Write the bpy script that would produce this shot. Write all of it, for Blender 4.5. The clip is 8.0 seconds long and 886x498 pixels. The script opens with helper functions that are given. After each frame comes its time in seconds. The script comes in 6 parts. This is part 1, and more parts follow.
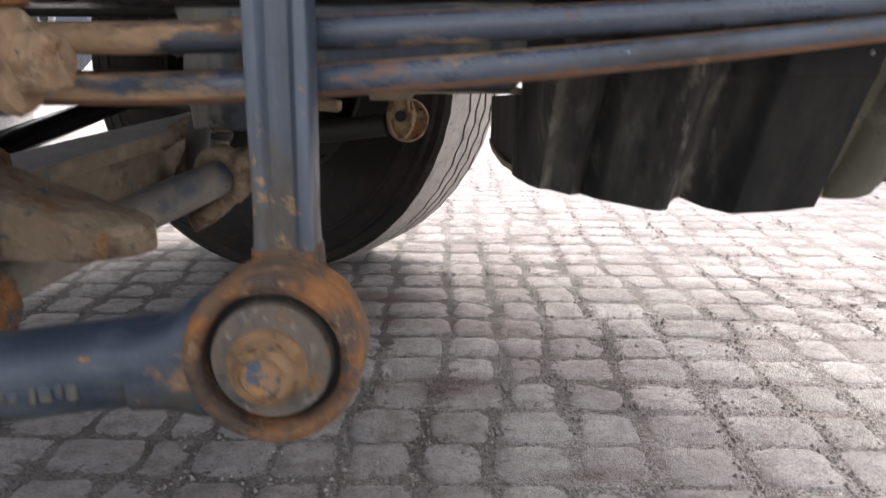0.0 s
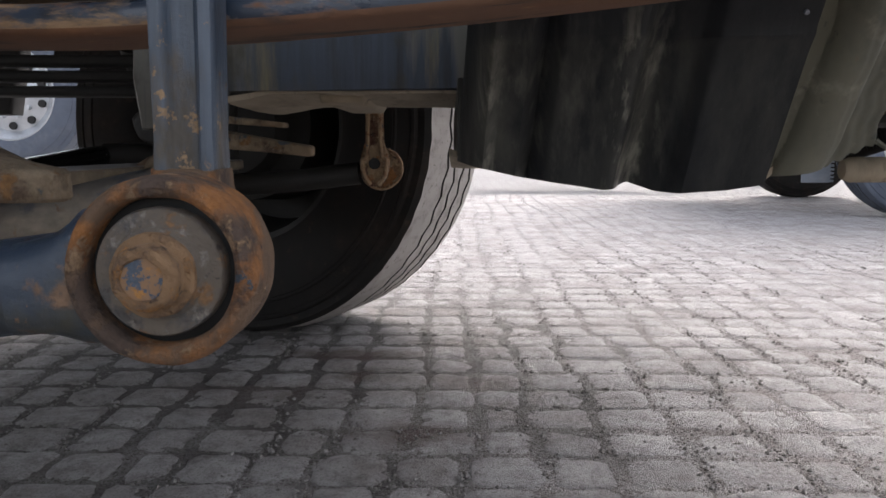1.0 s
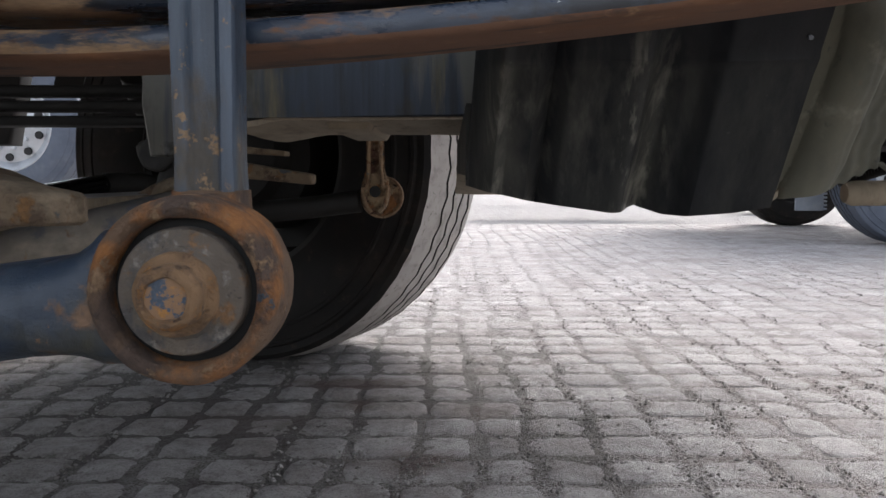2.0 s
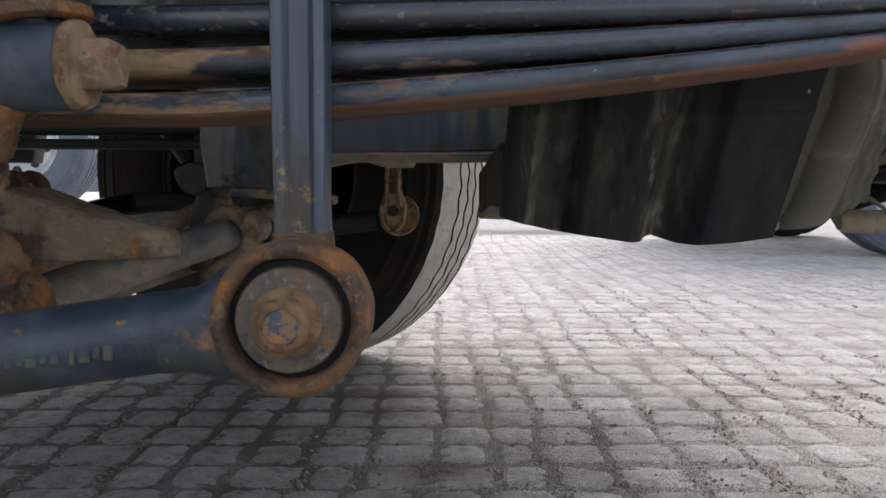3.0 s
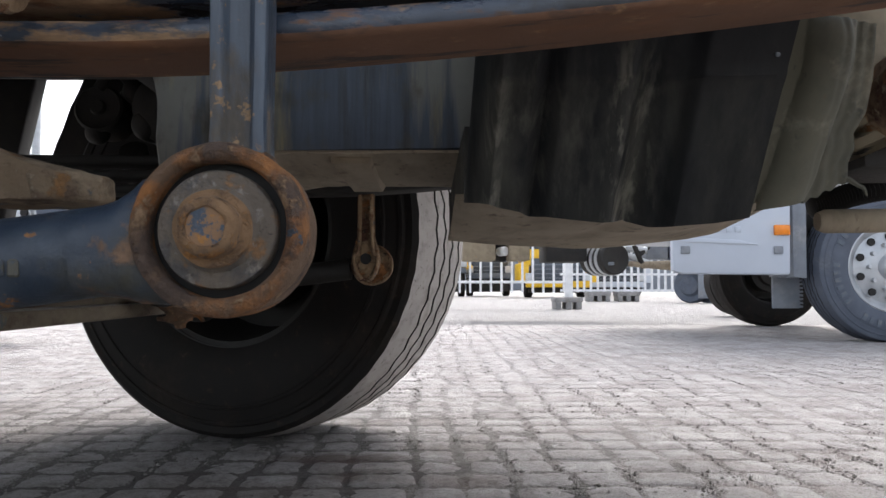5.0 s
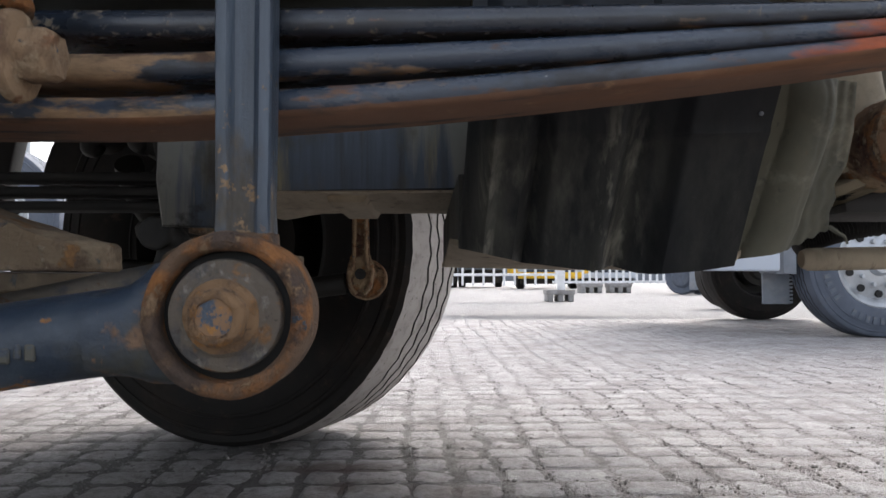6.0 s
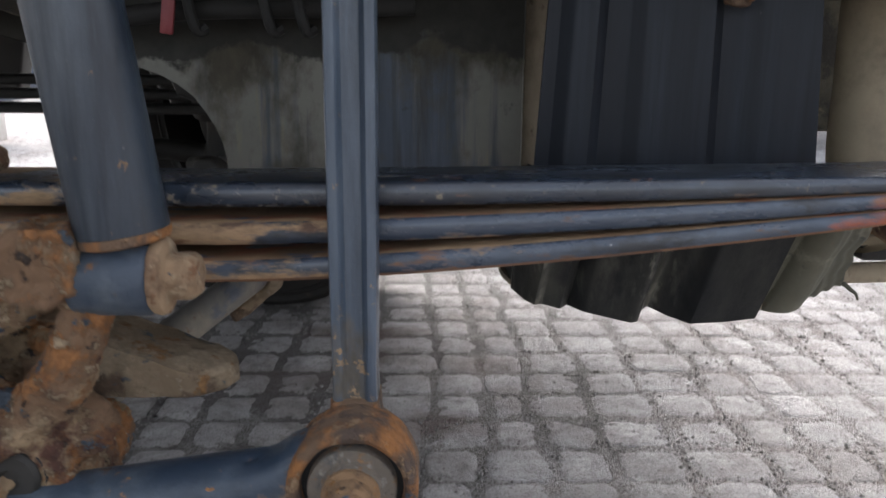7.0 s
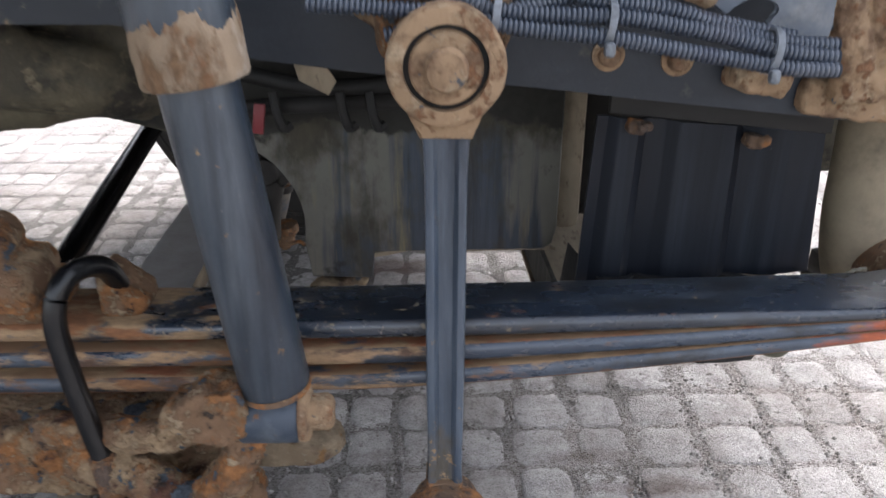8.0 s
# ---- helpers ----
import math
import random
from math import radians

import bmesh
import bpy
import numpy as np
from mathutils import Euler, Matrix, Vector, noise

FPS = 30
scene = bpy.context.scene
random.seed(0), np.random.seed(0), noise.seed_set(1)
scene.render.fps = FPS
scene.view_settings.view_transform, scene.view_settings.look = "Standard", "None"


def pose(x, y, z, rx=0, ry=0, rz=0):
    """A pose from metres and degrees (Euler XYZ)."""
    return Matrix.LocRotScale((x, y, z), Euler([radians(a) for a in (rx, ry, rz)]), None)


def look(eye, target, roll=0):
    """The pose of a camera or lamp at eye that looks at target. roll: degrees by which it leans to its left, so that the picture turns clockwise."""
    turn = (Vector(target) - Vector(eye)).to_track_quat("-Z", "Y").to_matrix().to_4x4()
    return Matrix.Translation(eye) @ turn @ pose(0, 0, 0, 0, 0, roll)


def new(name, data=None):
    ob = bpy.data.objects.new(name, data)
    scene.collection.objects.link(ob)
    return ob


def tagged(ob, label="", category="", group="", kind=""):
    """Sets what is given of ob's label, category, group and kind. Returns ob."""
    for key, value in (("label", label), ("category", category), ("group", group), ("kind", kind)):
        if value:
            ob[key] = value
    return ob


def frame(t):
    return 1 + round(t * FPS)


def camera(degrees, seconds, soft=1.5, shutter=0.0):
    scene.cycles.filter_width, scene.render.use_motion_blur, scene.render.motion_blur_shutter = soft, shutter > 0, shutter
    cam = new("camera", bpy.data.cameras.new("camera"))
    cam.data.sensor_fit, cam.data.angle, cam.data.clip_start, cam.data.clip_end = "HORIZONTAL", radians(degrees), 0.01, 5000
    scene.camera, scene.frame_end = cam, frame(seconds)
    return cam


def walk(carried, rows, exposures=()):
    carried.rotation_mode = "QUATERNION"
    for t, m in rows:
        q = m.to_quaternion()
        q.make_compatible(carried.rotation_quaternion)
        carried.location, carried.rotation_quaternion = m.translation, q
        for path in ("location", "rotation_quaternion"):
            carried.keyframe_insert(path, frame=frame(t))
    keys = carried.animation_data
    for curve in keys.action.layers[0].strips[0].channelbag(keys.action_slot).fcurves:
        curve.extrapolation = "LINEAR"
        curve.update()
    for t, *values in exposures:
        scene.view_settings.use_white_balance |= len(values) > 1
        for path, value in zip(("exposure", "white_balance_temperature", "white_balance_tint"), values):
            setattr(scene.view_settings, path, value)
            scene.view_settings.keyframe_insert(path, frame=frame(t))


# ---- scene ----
cam = camera(57.5, 8.0, shutter=0.3)
PATH = [
    (0, (0.011, -0.0046, 0.5759), (-0.0276, 1.7811, 0.1325), 0.3),
    (0.5, (0.0543, -0.0037, 0.494), (0.0175, 1.783, 0.0561), 0.5),
    (1, (0.0561, 0.0018, 0.483), (0.0221, 1.8271, 0.2502), 0.2),
    (2.5, (0.0276, -0.012, 0.4766), (0.0101, 1.8207, 0.3146), 0.0),
    (3, (0.0074, -0.0782, 0.4996), (-0.0055, 1.7554, 0.356), -0.0),
    (3.5, (-0.0009, -0.0819, 0.4508), (-0.0074, 1.7563, 0.5262), 0.2),
    (4, (0.0138, -0.0469, 0.402), (0.0202, 1.7848, 0.5778), 0.3),
    (4.5, (0.0285, -0.0359, 0.3892), (0.0423, 1.7995, 0.5097), 0.2),
    (5.8, (0.023, -0.0561, 0.4306), (0.0626, 1.782, 0.5005), -0.1),
    (6, (0.0239, -0.0626, 0.4453), (0.0653, 1.7756, 0.506), -0.1),
    (6.5, (0.0046, -0.0938, 0.54), (0.0506, 1.7425, 0.4379), -0.3),
    (7, (-0.0331, -0.1187, 0.7167), (0.0046, 1.6643, 0.264), 0.6),
    (7.5, (-0.0607, -0.1214, 0.8685), (-0.0202, 1.5714, 0.1481), 0.4),
    (8, (-0.0994, -0.1858, 0.9908), (-0.0607, 1.4821, 0.2153), 0.1),
]
EXPOSURES = [(0.0, 2.2, 6900, 15), (0.5, 1.8, 6750, 14), (1.0, 1.6, 6600, 13), (3.0, 1.55, 6500, 11), (4.0, 1.7, 6500, 11), (4.5, 1.6, 6500, 11), (6.0, 1.49, 6500, 11), (6.5, 1.65, 6500, 11), (7.0, 1.90, 6500, 11), (7.5, 2.4, 6500, 12), (8.0, 2.3, 6500, 12)]
walk(cam, [(t, look(eye, target, roll)) for t, eye, target, roll in PATH], EXPOSURES)

# ---- units: everything below is drawn in units of U metres ----
U = 0.92

# ---- world and light: bright overcast sky ----
world = bpy.data.worlds.new("overcast_sky")
scene.world = world
world.use_nodes = True
wn = world.node_tree
sky = wn.nodes.new("ShaderNodeTexSky")
sky.sky_type = "NISHITA"
sky.sun_disc = False
sky.sun_elevation = radians(52)
sky.sun_rotation = radians(20)
sky.air_density, sky.dust_density, sky.ozone_density = 1.0, 4.0, 1.0
soft_sky = wn.nodes.new("ShaderNodeHueSaturation")
soft_sky.inputs["Saturation"].default_value = 0.42
wn.links.new(sky.outputs[0], soft_sky.inputs["Color"])
wn.links.new(soft_sky.outputs[0], wn.nodes["Background"].inputs[0])
wn.nodes["Background"].inputs[1].default_value = 0.15
sun_data = bpy.data.lights.new("sun", "SUN")
sun_data.energy, sun_data.angle, sun_data.color = 0.9, radians(40), (1.0, 0.985, 0.965)
sun = new("sun", sun_data)
sun.matrix_world = look((4.2, 11.5, 20), (0, 0, 0))


# ---- material kit ----
def tree(name):
    m = bpy.data.materials.new(name)
    m.use_nodes = True
    nt = m.node_tree
    return m, nt, nt.nodes["Principled BSDF"]


def coords(nt, scale=(1, 1, 1)):
    geo = nt.nodes.new("ShaderNodeNewGeometry")
    mp = nt.nodes.new("ShaderNodeMapping")
    mp.inputs["Scale"].default_value = scale
    nt.links.new(geo.outputs["Position"], mp.inputs["Vector"])
    return mp.outputs[0]


def noise_fac(nt, scale, stretch=(1, 1, 1), lo=0.4, hi=0.6, detail=8.0, rough=0.64, bias=None):
    """A noise mask; bias (axis, from, to, gain) makes it grow along an axis."""
    n = nt.nodes.new("ShaderNodeTexNoise")
    n.inputs["Scale"].default_value = scale
    n.inputs["Detail"].default_value = detail
    n.inputs["Roughness"].default_value = rough
    nt.links.new(coords(nt, stretch), n.inputs["Vector"])
    value = n.outputs[0]
    if bias:
        sep = nt.nodes.new("ShaderNodeSeparateXYZ")
        nt.links.new(coords(nt), sep.inputs[0])
        grow = nt.nodes.new("ShaderNodeMapRange")
        grow.inputs["From Min"].default_value, grow.inputs["From Max"].default_value = bias[1], bias[2]
        grow.inputs["To Max"].default_value = bias[3]
        nt.links.new(sep.outputs["XYZ".index(bias[0])], grow.inputs["Value"])
        total = nt.nodes.new("ShaderNodeMath")
        nt.links.new(value, total.inputs[0])
        nt.links.new(grow.outputs[0], total.inputs[1])
        value = total.outputs[0]
    mr = nt.nodes.new("ShaderNodeMapRange")
    mr.inputs["From Min"].default_value, mr.inputs["From Max"].default_value = lo, hi
    nt.links.new(value, mr.inputs["Value"])
    return mr.outputs[0], n.outputs[0]


def mix(nt, fac, a, b, kind="MIX"):
    n = nt.nodes.new("ShaderNodeMix")
    n.data_type, n.blend_type = "RGBA", kind
    for sock, v in ((n.inputs[0], fac), (n.inputs[6], a), (n.inputs[7], b)):
        if hasattr(v, "is_linked"):
            nt.links.new(v, sock)
        else:
            sock.default_value = v if not isinstance(v, tuple) else (*v, 1)
    return n.outputs[2]


def add_bump(nt, bsdf, height, strength=0.3, dist=0.002):
    b = nt.nodes.new("ShaderNodeBump")
    b.inputs["Strength"].default_value, b.inputs["Distance"].default_value = strength, dist
    nt.links.new(height, b.inputs["Height"])
    nt.links.new(b.outputs[0], bsdf.inputs["Normal"])


def layered(name, base, layers, rough=0.6, metal=0.0, bump=0.3, bump_scale=120, bump_dist=0.002, spec=0.5, crust=0.0, vary=0.15):
    """A base colour under layers of (colour, scale, stretch, lo, hi, roughness[, bias]); crust raises the last layers."""
    m, nt, bsdf = tree(name)
    fac, _ = noise_fac(nt, 9, lo=0.3, hi=0.7)
    col = mix(nt, fac, tuple(c * (1 - vary) for c in base), tuple(min(1, c * (1 + vary)) for c in base))
    r = rough
    _, height = noise_fac(nt, bump_scale, detail=10, rough=0.7)
    for colour, scale, stretch, lo, hi, lr, *bias in layers:
        f, _ = noise_fac(nt, scale, stretch, lo, hi, bias=bias[0] if bias else None)
        f2, _ = noise_fac(nt, scale * 6, stretch, 0.35, 0.65)
        c2 = mix(nt, f2, tuple(c * 0.75 for c in colour), tuple(min(1, c * 1.22) for c in colour))
        col = mix(nt, f, col, c2)
        n = nt.nodes.new("ShaderNodeMix")
        nt.links.new(f, n.inputs[0])
        if hasattr(r, "is_linked"):
            nt.links.new(r, n.inputs[2])
        else:
            n.inputs[2].default_value = r
        n.inputs[3].default_value = lr
        r = n.outputs[0]
        if crust:
            add = nt.nodes.new("ShaderNodeMath")
            add.operation = "MULTIPLY_ADD"
            nt.links.new(f, add.inputs[0])
            add.inputs[1].default_value = crust
            nt.links.new(height, add.inputs[2])
            height = add.outputs[0]
    nt.links.new(col, bsdf.inputs["Base Color"])
    if hasattr(r, "is_linked"):
        nt.links.new(r, bsdf.inputs["Roughness"])
    else:
        bsdf.inputs["Roughness"].default_value = r
    bsdf.inputs["Metallic"].default_value = metal
    bsdf.inputs["Specular IOR Level"].default_value = spec
    add_bump(nt, bsdf, height, bump, bump_dist)
    return m


def ramp_of(nt, axis, stops):
    """A value that follows (place, value) stops along a world axis."""
    sep = nt.nodes.new("ShaderNodeSeparateXYZ")
    nt.links.new(coords(nt), sep.inputs[0])
    lo, hi = stops[0][0], stops[-1][0]
    mr = nt.nodes.new("ShaderNodeMapRange")
    mr.inputs["From Min"].default_value, mr.inputs["From Max"].default_value = lo, hi
    nt.links.new(sep.outputs["XYZ".index(axis)], mr.inputs["Value"])
    cr = nt.nodes.new("ShaderNodeValToRGB")
    el = cr.color_ramp.elements
    while len(el) < len(stops):
        el.new(0.5)
    for e, (p, v) in zip(el, stops):
        e.position = (p - lo) / (hi - lo)
        e.color = (v, v, v, 1)
    nt.links.new(mr.outputs[0], cr.inputs[0])
    return cr.outputs[0]


def times(nt, *values):
    out = values[0]
    for v in values[1:]:
        n = nt.nodes.new("ShaderNodeMath")
        n.operation = "MULTIPLY"
        nt.links.new(out, n.inputs[0])
        nt.links.new(v, n.inputs[1])
        out = n.outputs[0]
    return out


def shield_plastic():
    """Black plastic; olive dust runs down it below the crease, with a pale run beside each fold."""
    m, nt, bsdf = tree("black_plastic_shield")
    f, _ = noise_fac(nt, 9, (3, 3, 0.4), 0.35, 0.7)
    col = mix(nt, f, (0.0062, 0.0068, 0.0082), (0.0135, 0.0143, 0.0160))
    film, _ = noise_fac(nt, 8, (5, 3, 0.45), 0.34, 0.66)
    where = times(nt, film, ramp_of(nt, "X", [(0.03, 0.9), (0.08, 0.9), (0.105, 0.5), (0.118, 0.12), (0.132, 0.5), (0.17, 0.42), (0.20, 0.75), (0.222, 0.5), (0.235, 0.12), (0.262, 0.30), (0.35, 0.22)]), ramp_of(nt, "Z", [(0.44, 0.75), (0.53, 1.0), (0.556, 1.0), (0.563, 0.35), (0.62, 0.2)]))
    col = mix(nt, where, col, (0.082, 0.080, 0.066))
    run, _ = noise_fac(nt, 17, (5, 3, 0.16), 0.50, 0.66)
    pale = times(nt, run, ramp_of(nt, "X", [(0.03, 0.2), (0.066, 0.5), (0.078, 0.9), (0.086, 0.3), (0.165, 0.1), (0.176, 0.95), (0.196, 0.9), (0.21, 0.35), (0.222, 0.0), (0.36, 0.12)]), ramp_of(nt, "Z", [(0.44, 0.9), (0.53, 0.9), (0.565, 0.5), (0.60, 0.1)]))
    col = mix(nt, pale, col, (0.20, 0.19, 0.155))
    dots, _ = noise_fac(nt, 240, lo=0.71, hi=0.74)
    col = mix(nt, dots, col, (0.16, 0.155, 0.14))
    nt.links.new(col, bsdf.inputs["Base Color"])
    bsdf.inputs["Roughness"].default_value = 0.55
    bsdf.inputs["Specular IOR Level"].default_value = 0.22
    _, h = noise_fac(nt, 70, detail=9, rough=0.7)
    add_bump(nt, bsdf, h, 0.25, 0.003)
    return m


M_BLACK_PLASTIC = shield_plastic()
ONE = (1, 1, 1)
BLUE = (0.040, 0.056, 0.082)
RUST = (0.23, 0.105, 0.040)
MUD = (0.27, 0.175, 0.095)
DUST = (0.20, 0.185, 0.145)
M_BLUE = layered("blue_chassis_paint", (0.028, 0.039, 0.054), [((0.070, 0.082, 0.096), 9, (1.3, 1.3, 0.2), 0.43, 0.64, 0.42), ((0.011, 0.016, 0.025), 13, (1.5, 1.5, 0.12), 0.52, 0.66, 0.3), ((0.17, 0.17, 0.165), 300, ONE, 0.68, 0.73, 0.8), (MUD, 46, ONE, 0.675, 0.705, 0.9), ((0.21, 0.13, 0.07), 75, ONE, 0.67, 0.70, 0.95, ("Z", 0.66, 0.47, 0.14))], 0.28, bump=0.35, bump_scale=130, crust=0.4, spec=0.55)
M_BLUE_RUSTY = layered("blue_paint_with_rust_patches", (0.032, 0.045, 0.066), [((0.085, 0.10, 0.115), 22, ONE, 0.46, 0.66, 0.65), (MUD, 20, ONE, 0.60, 0.65, 0.92), ((0.12, 0.075, 0.05), 30, ONE, 0.60, 0.66, 0.92), (RUST, 46, ONE, 0.62, 0.66, 0.95)], 0.45, bump=0.6, bump_scale=140, crust=0.5)
M_LEAF = layered("spring_steel_blue_paint", (0.019, 0.027, 0.041), [((0.056, 0.071, 0.092), 12, (0.2, 1, 1), 0.50, 0.68, 0.36), ((0.012, 0.014, 0.018), 26, (0.5, 1, 1), 0.44, 0.66, 0.4), ((0.20, 0.165, 0.12), 130, (0.8, 1, 1), 0.630, 0.69, 0.9, ("X", 0.05, -0.22, 0.055)), (MUD, 28, (0.5, 1, 1.6), 0.66, 0.72, 0.92, ("X", -0.18, -0.40, 0.24)), ((0.20, 0.085, 0.035), 24, (0.5, 1, 2), 0.66, 0.72, 0.95, ("X", -0.16, -0.46, 0.18)), ((0.55, 0.55, 0.54), 150, ONE, 0.735, 0.75, 0.8), ((0.30, 0.075, 0.03), 10, (0.5, 1, 2), 0.70, 0.80, 0.9, ("X", 0.30, 0.42, 0.32))], 0.24, bump=0.2, bump_scale=150, crust=0.15, spec=0.75)
M_ARM = layered("blue_paint_with_few_rust_spots", (0.021, 0.034, 0.054), [((0.052, 0.068, 0.086), 16, ONE, 0.46, 0.66, 0.4), ((0.045, 0.043, 0.032), 9, ONE, 0.52, 0.64, 0.65, ("Z", 0.43, 0.38, 0.12)), ((0.27, 0.13, 0.05), 42, ONE, 0.618, 0.65, 0.95), ((0.17, 0.105, 0.065), 28, ONE, 0.60, 0.67, 0.9, ("X", -0.165, -0.12, 0.095))], 0.34, bump=0.5, bump_scale=130, crust=0.4)
M_LEAF_RUSTY = layered("spring_steel_rust_patches", (0.025, 0.038, 0.060), [((0.075, 0.094, 0.120), 14, (0.25, 1, 1), 0.50, 0.68, 0.38), ((0.013, 0.015, 0.020), 30, (0.4, 1, 1), 0.54, 0.64, 0.5), ((0.30, 0.19, 0.105), 17, (0.6, 1, 2.2), 0.635, 0.69, 0.92, ("X", 0.02, -0.11, 0.155)), ((0.21, 0.10, 0.045), 24, (0.5, 1, 2.2), 0.64, 0.70, 0.95, ("X", 0.06, -0.2, 0.11)), ((0.038, 0.052, 0.075), 15, (0.5, 1, 1.4), 0.585, 0.61, 0.5), ((0.11, 0.062, 0.04), 26, (0.5, 1, 1.4), 0.60, 0.66, 0.9, ("X", -0.2, -0.5, 0.12)), ((0.55, 0.55, 0.54), 150, ONE, 0.735, 0.75, 0.8), ((0.34, 0.085, 0.035), 10, (0.5, 1, 2), 0.66, 0.74, 0.9, ("X", 0.24, 0.38, 0.34))], 0.26, bump=0.25, bump_scale=150, crust=0.2, spec=0.75)
M_LEAF_UNDER = layered("rust_brown_leaf_underside", (0.16, 0.082, 0.048), [((0.21, 0.095, 0.045), 10, (0.4, 1, 1), 0.50, 0.62, 0.95), ((0.055, 0.042, 0.036), 24, (0.4, 2, 1), 0.54, 0.64, 0.9), ((0.26, 0.15, 0.08), 60, (0.6, 1, 1), 0.60, 0.68, 0.95)], 0.9, bump=0.6, bump_scale=120, crust=0.3)
M_RUST = layered("thick_rust_and_dried_mud", (0.225, 0.130, 0.072), [((0.37, 0.255, 0.15), 13, ONE, 0.47, 0.54, 0.95), ((0.36, 0.155, 0.055), 22, ONE, 0.51, 0.58, 0.95), ((0.11, 0.046, 0.030), 12, ONE, 0.55, 0.61, 0.95), ((0.055, 0.036, 0.027), 60, ONE, 0.61, 0.66, 0.95), ((0.45, 0.33, 0.21), 90, ONE, 0.57, 0.63, 0.95), ((0.080, 0.100, 0.125), 32, ONE, 0.60, 0.63, 0.7)], 0.92, bump=1.0, bump_scale=90, bump_dist=0.009, crust=0.5)
M_RUST_EYE = layered("rusty_forged_eye", (0.195, 0.118, 0.070), [((0.36, 0.150, 0.048), 24, ONE, 0.47, 0.58, 0.95), ((0.105, 0.070, 0.052), 26, ONE, 0.50, 0.60, 0.9), ((0.36, 0.225, 0.125), 70, ONE, 0.57, 0.64, 0.9), ((0.070, 0.055, 0.048), 60, ONE, 0.64, 0.69, 0.9), ((0.075, 0.09, 0.11), 36, ONE, 0.68, 0.70, 0.7)], 0.9, bump=1.0, bump_scale=190, bump_dist=0.006, crust=0.5)
M_DISC = layered("worn_steel_bush_face", (0.165, 0.135, 0.105), [((0.105, 0.098, 0.092), 40, ONE, 0.50, 0.60, 0.8), ((0.24, 0.135, 0.065), 70, ONE, 0.56, 0.64, 0.85), ((0.25, 0.225, 0.195), 120, ONE, 0.58, 0.68, 0.6), ((0.06, 0.05, 0.042), 100, ONE, 0.62, 0.68, 0.85)], 0.75, bump=1.0, bump_scale=210, bump_dist=0.004)
M_BOLT = layered("orange_rust_bolt_head", (0.31, 0.185, 0.095), [((0.22, 0.135, 0.080), 80, ONE, 0.50, 0.60, 0.9), ((0.42, 0.20, 0.065), 110, ONE, 0.55, 0.64, 0.95), ((0.12, 0.075, 0.048), 150, ONE, 0.61, 0.67, 0.9)], 0.9, bump=1.0, bump_scale=230, bump_dist=0.005, crust=0.4)
M_RAIL = layered("dark_navy_frame_paint", (0.0115, 0.0160, 0.0235), [((0.023, 0.029, 0.038), 8, (0.5, 1, 1), 0.46, 0.66, 0.5), ((0.075, 0.070, 0.060), 30, ONE, 0.60, 0.70, 0.85), ((0.16, 0.12, 0.08), 60, ONE, 0.67, 0.70, 0.9)], 0.42, bump=0.3, bump_scale=120, spec=0.4)
M_CHIP = layered("chipped_blue_paint_on_rust", (0.24, 0.14, 0.075), [((0.045, 0.065, 0.092), 105, ONE, 0.52, 0.55, 0.5), ((0.33, 0.16, 0.05), 130, ONE, 0.58, 0.63, 0.95)], 0.85, bump=0.6, bump_scale=200)
M_TAN = layered("dried_mud_on_steel", (0.31, 0.205, 0.12), [((0.16, 0.095, 0.055), 26, ONE, 0.50, 0.62, 0.95), ((0.38, 0.28, 0.18), 44, ONE, 0.54, 0.64, 0.95), ((0.20, 0.10, 0.05), 60, ONE, 0.57, 0.63, 0.95), ((0.08, 0.095, 0.115), 38, ONE, 0.635, 0.66, 0.8)], 0.9, bump=0.8, bump_scale=150, bump_dist=0.004, crust=0.5)
M_TONGUE = layered("dusty_brown_forging_with_blue_flecks", (0.195, 0.140, 0.088), [((0.275, 0.21, 0.14), 16, ONE, 0.46, 0.58, 0.95), ((0.10, 0.065, 0.042), 22, ONE, 0.52, 0.60, 0.9), ((0.22, 0.115, 0.045), 34, ONE, 0.58, 0.64, 0.95), ((0.060, 0.070, 0.080), 30, (0.7, 1, 1), 0.60, 0.64, 0.6), ((0.26, 0.21, 0.15), 120, ONE, 0.60, 0.66, 0.95)], 0.9, bump=0.8, bump_scale=150, bump_dist=0.004, crust=0.4)
M_SROD = layered("dust_covered_rod_paint", (0.135, 0.125, 0.110), [((0.205, 0.180, 0.145), 14, (1, 0.4, 1), 0.46, 0.60, 0.9), ((0.060, 0.072, 0.090), 18, (1, 0.4, 1), 0.55, 0.62, 0.5), ((0.16, 0.10, 0.06), 40, ONE, 0.60, 0.66, 0.95)], 0.7, bump=0.4, bump_scale=120)
M_AXLE = layered("brown_dirt_on_axle", (0.135, 0.108, 0.076), [((0.19, 0.155, 0.11), 10, (1, 0.5, 1), 0.46, 0.62, 0.95), ((0.085, 0.060, 0.042), 22, (1, 0.5, 1), 0.53, 0.62, 0.9), ((0.060, 0.075, 0.080), 16, ONE, 0.61, 0.66, 0.7)], 0.9, bump=0.8, bump_scale=90, bump_dist=0.005)


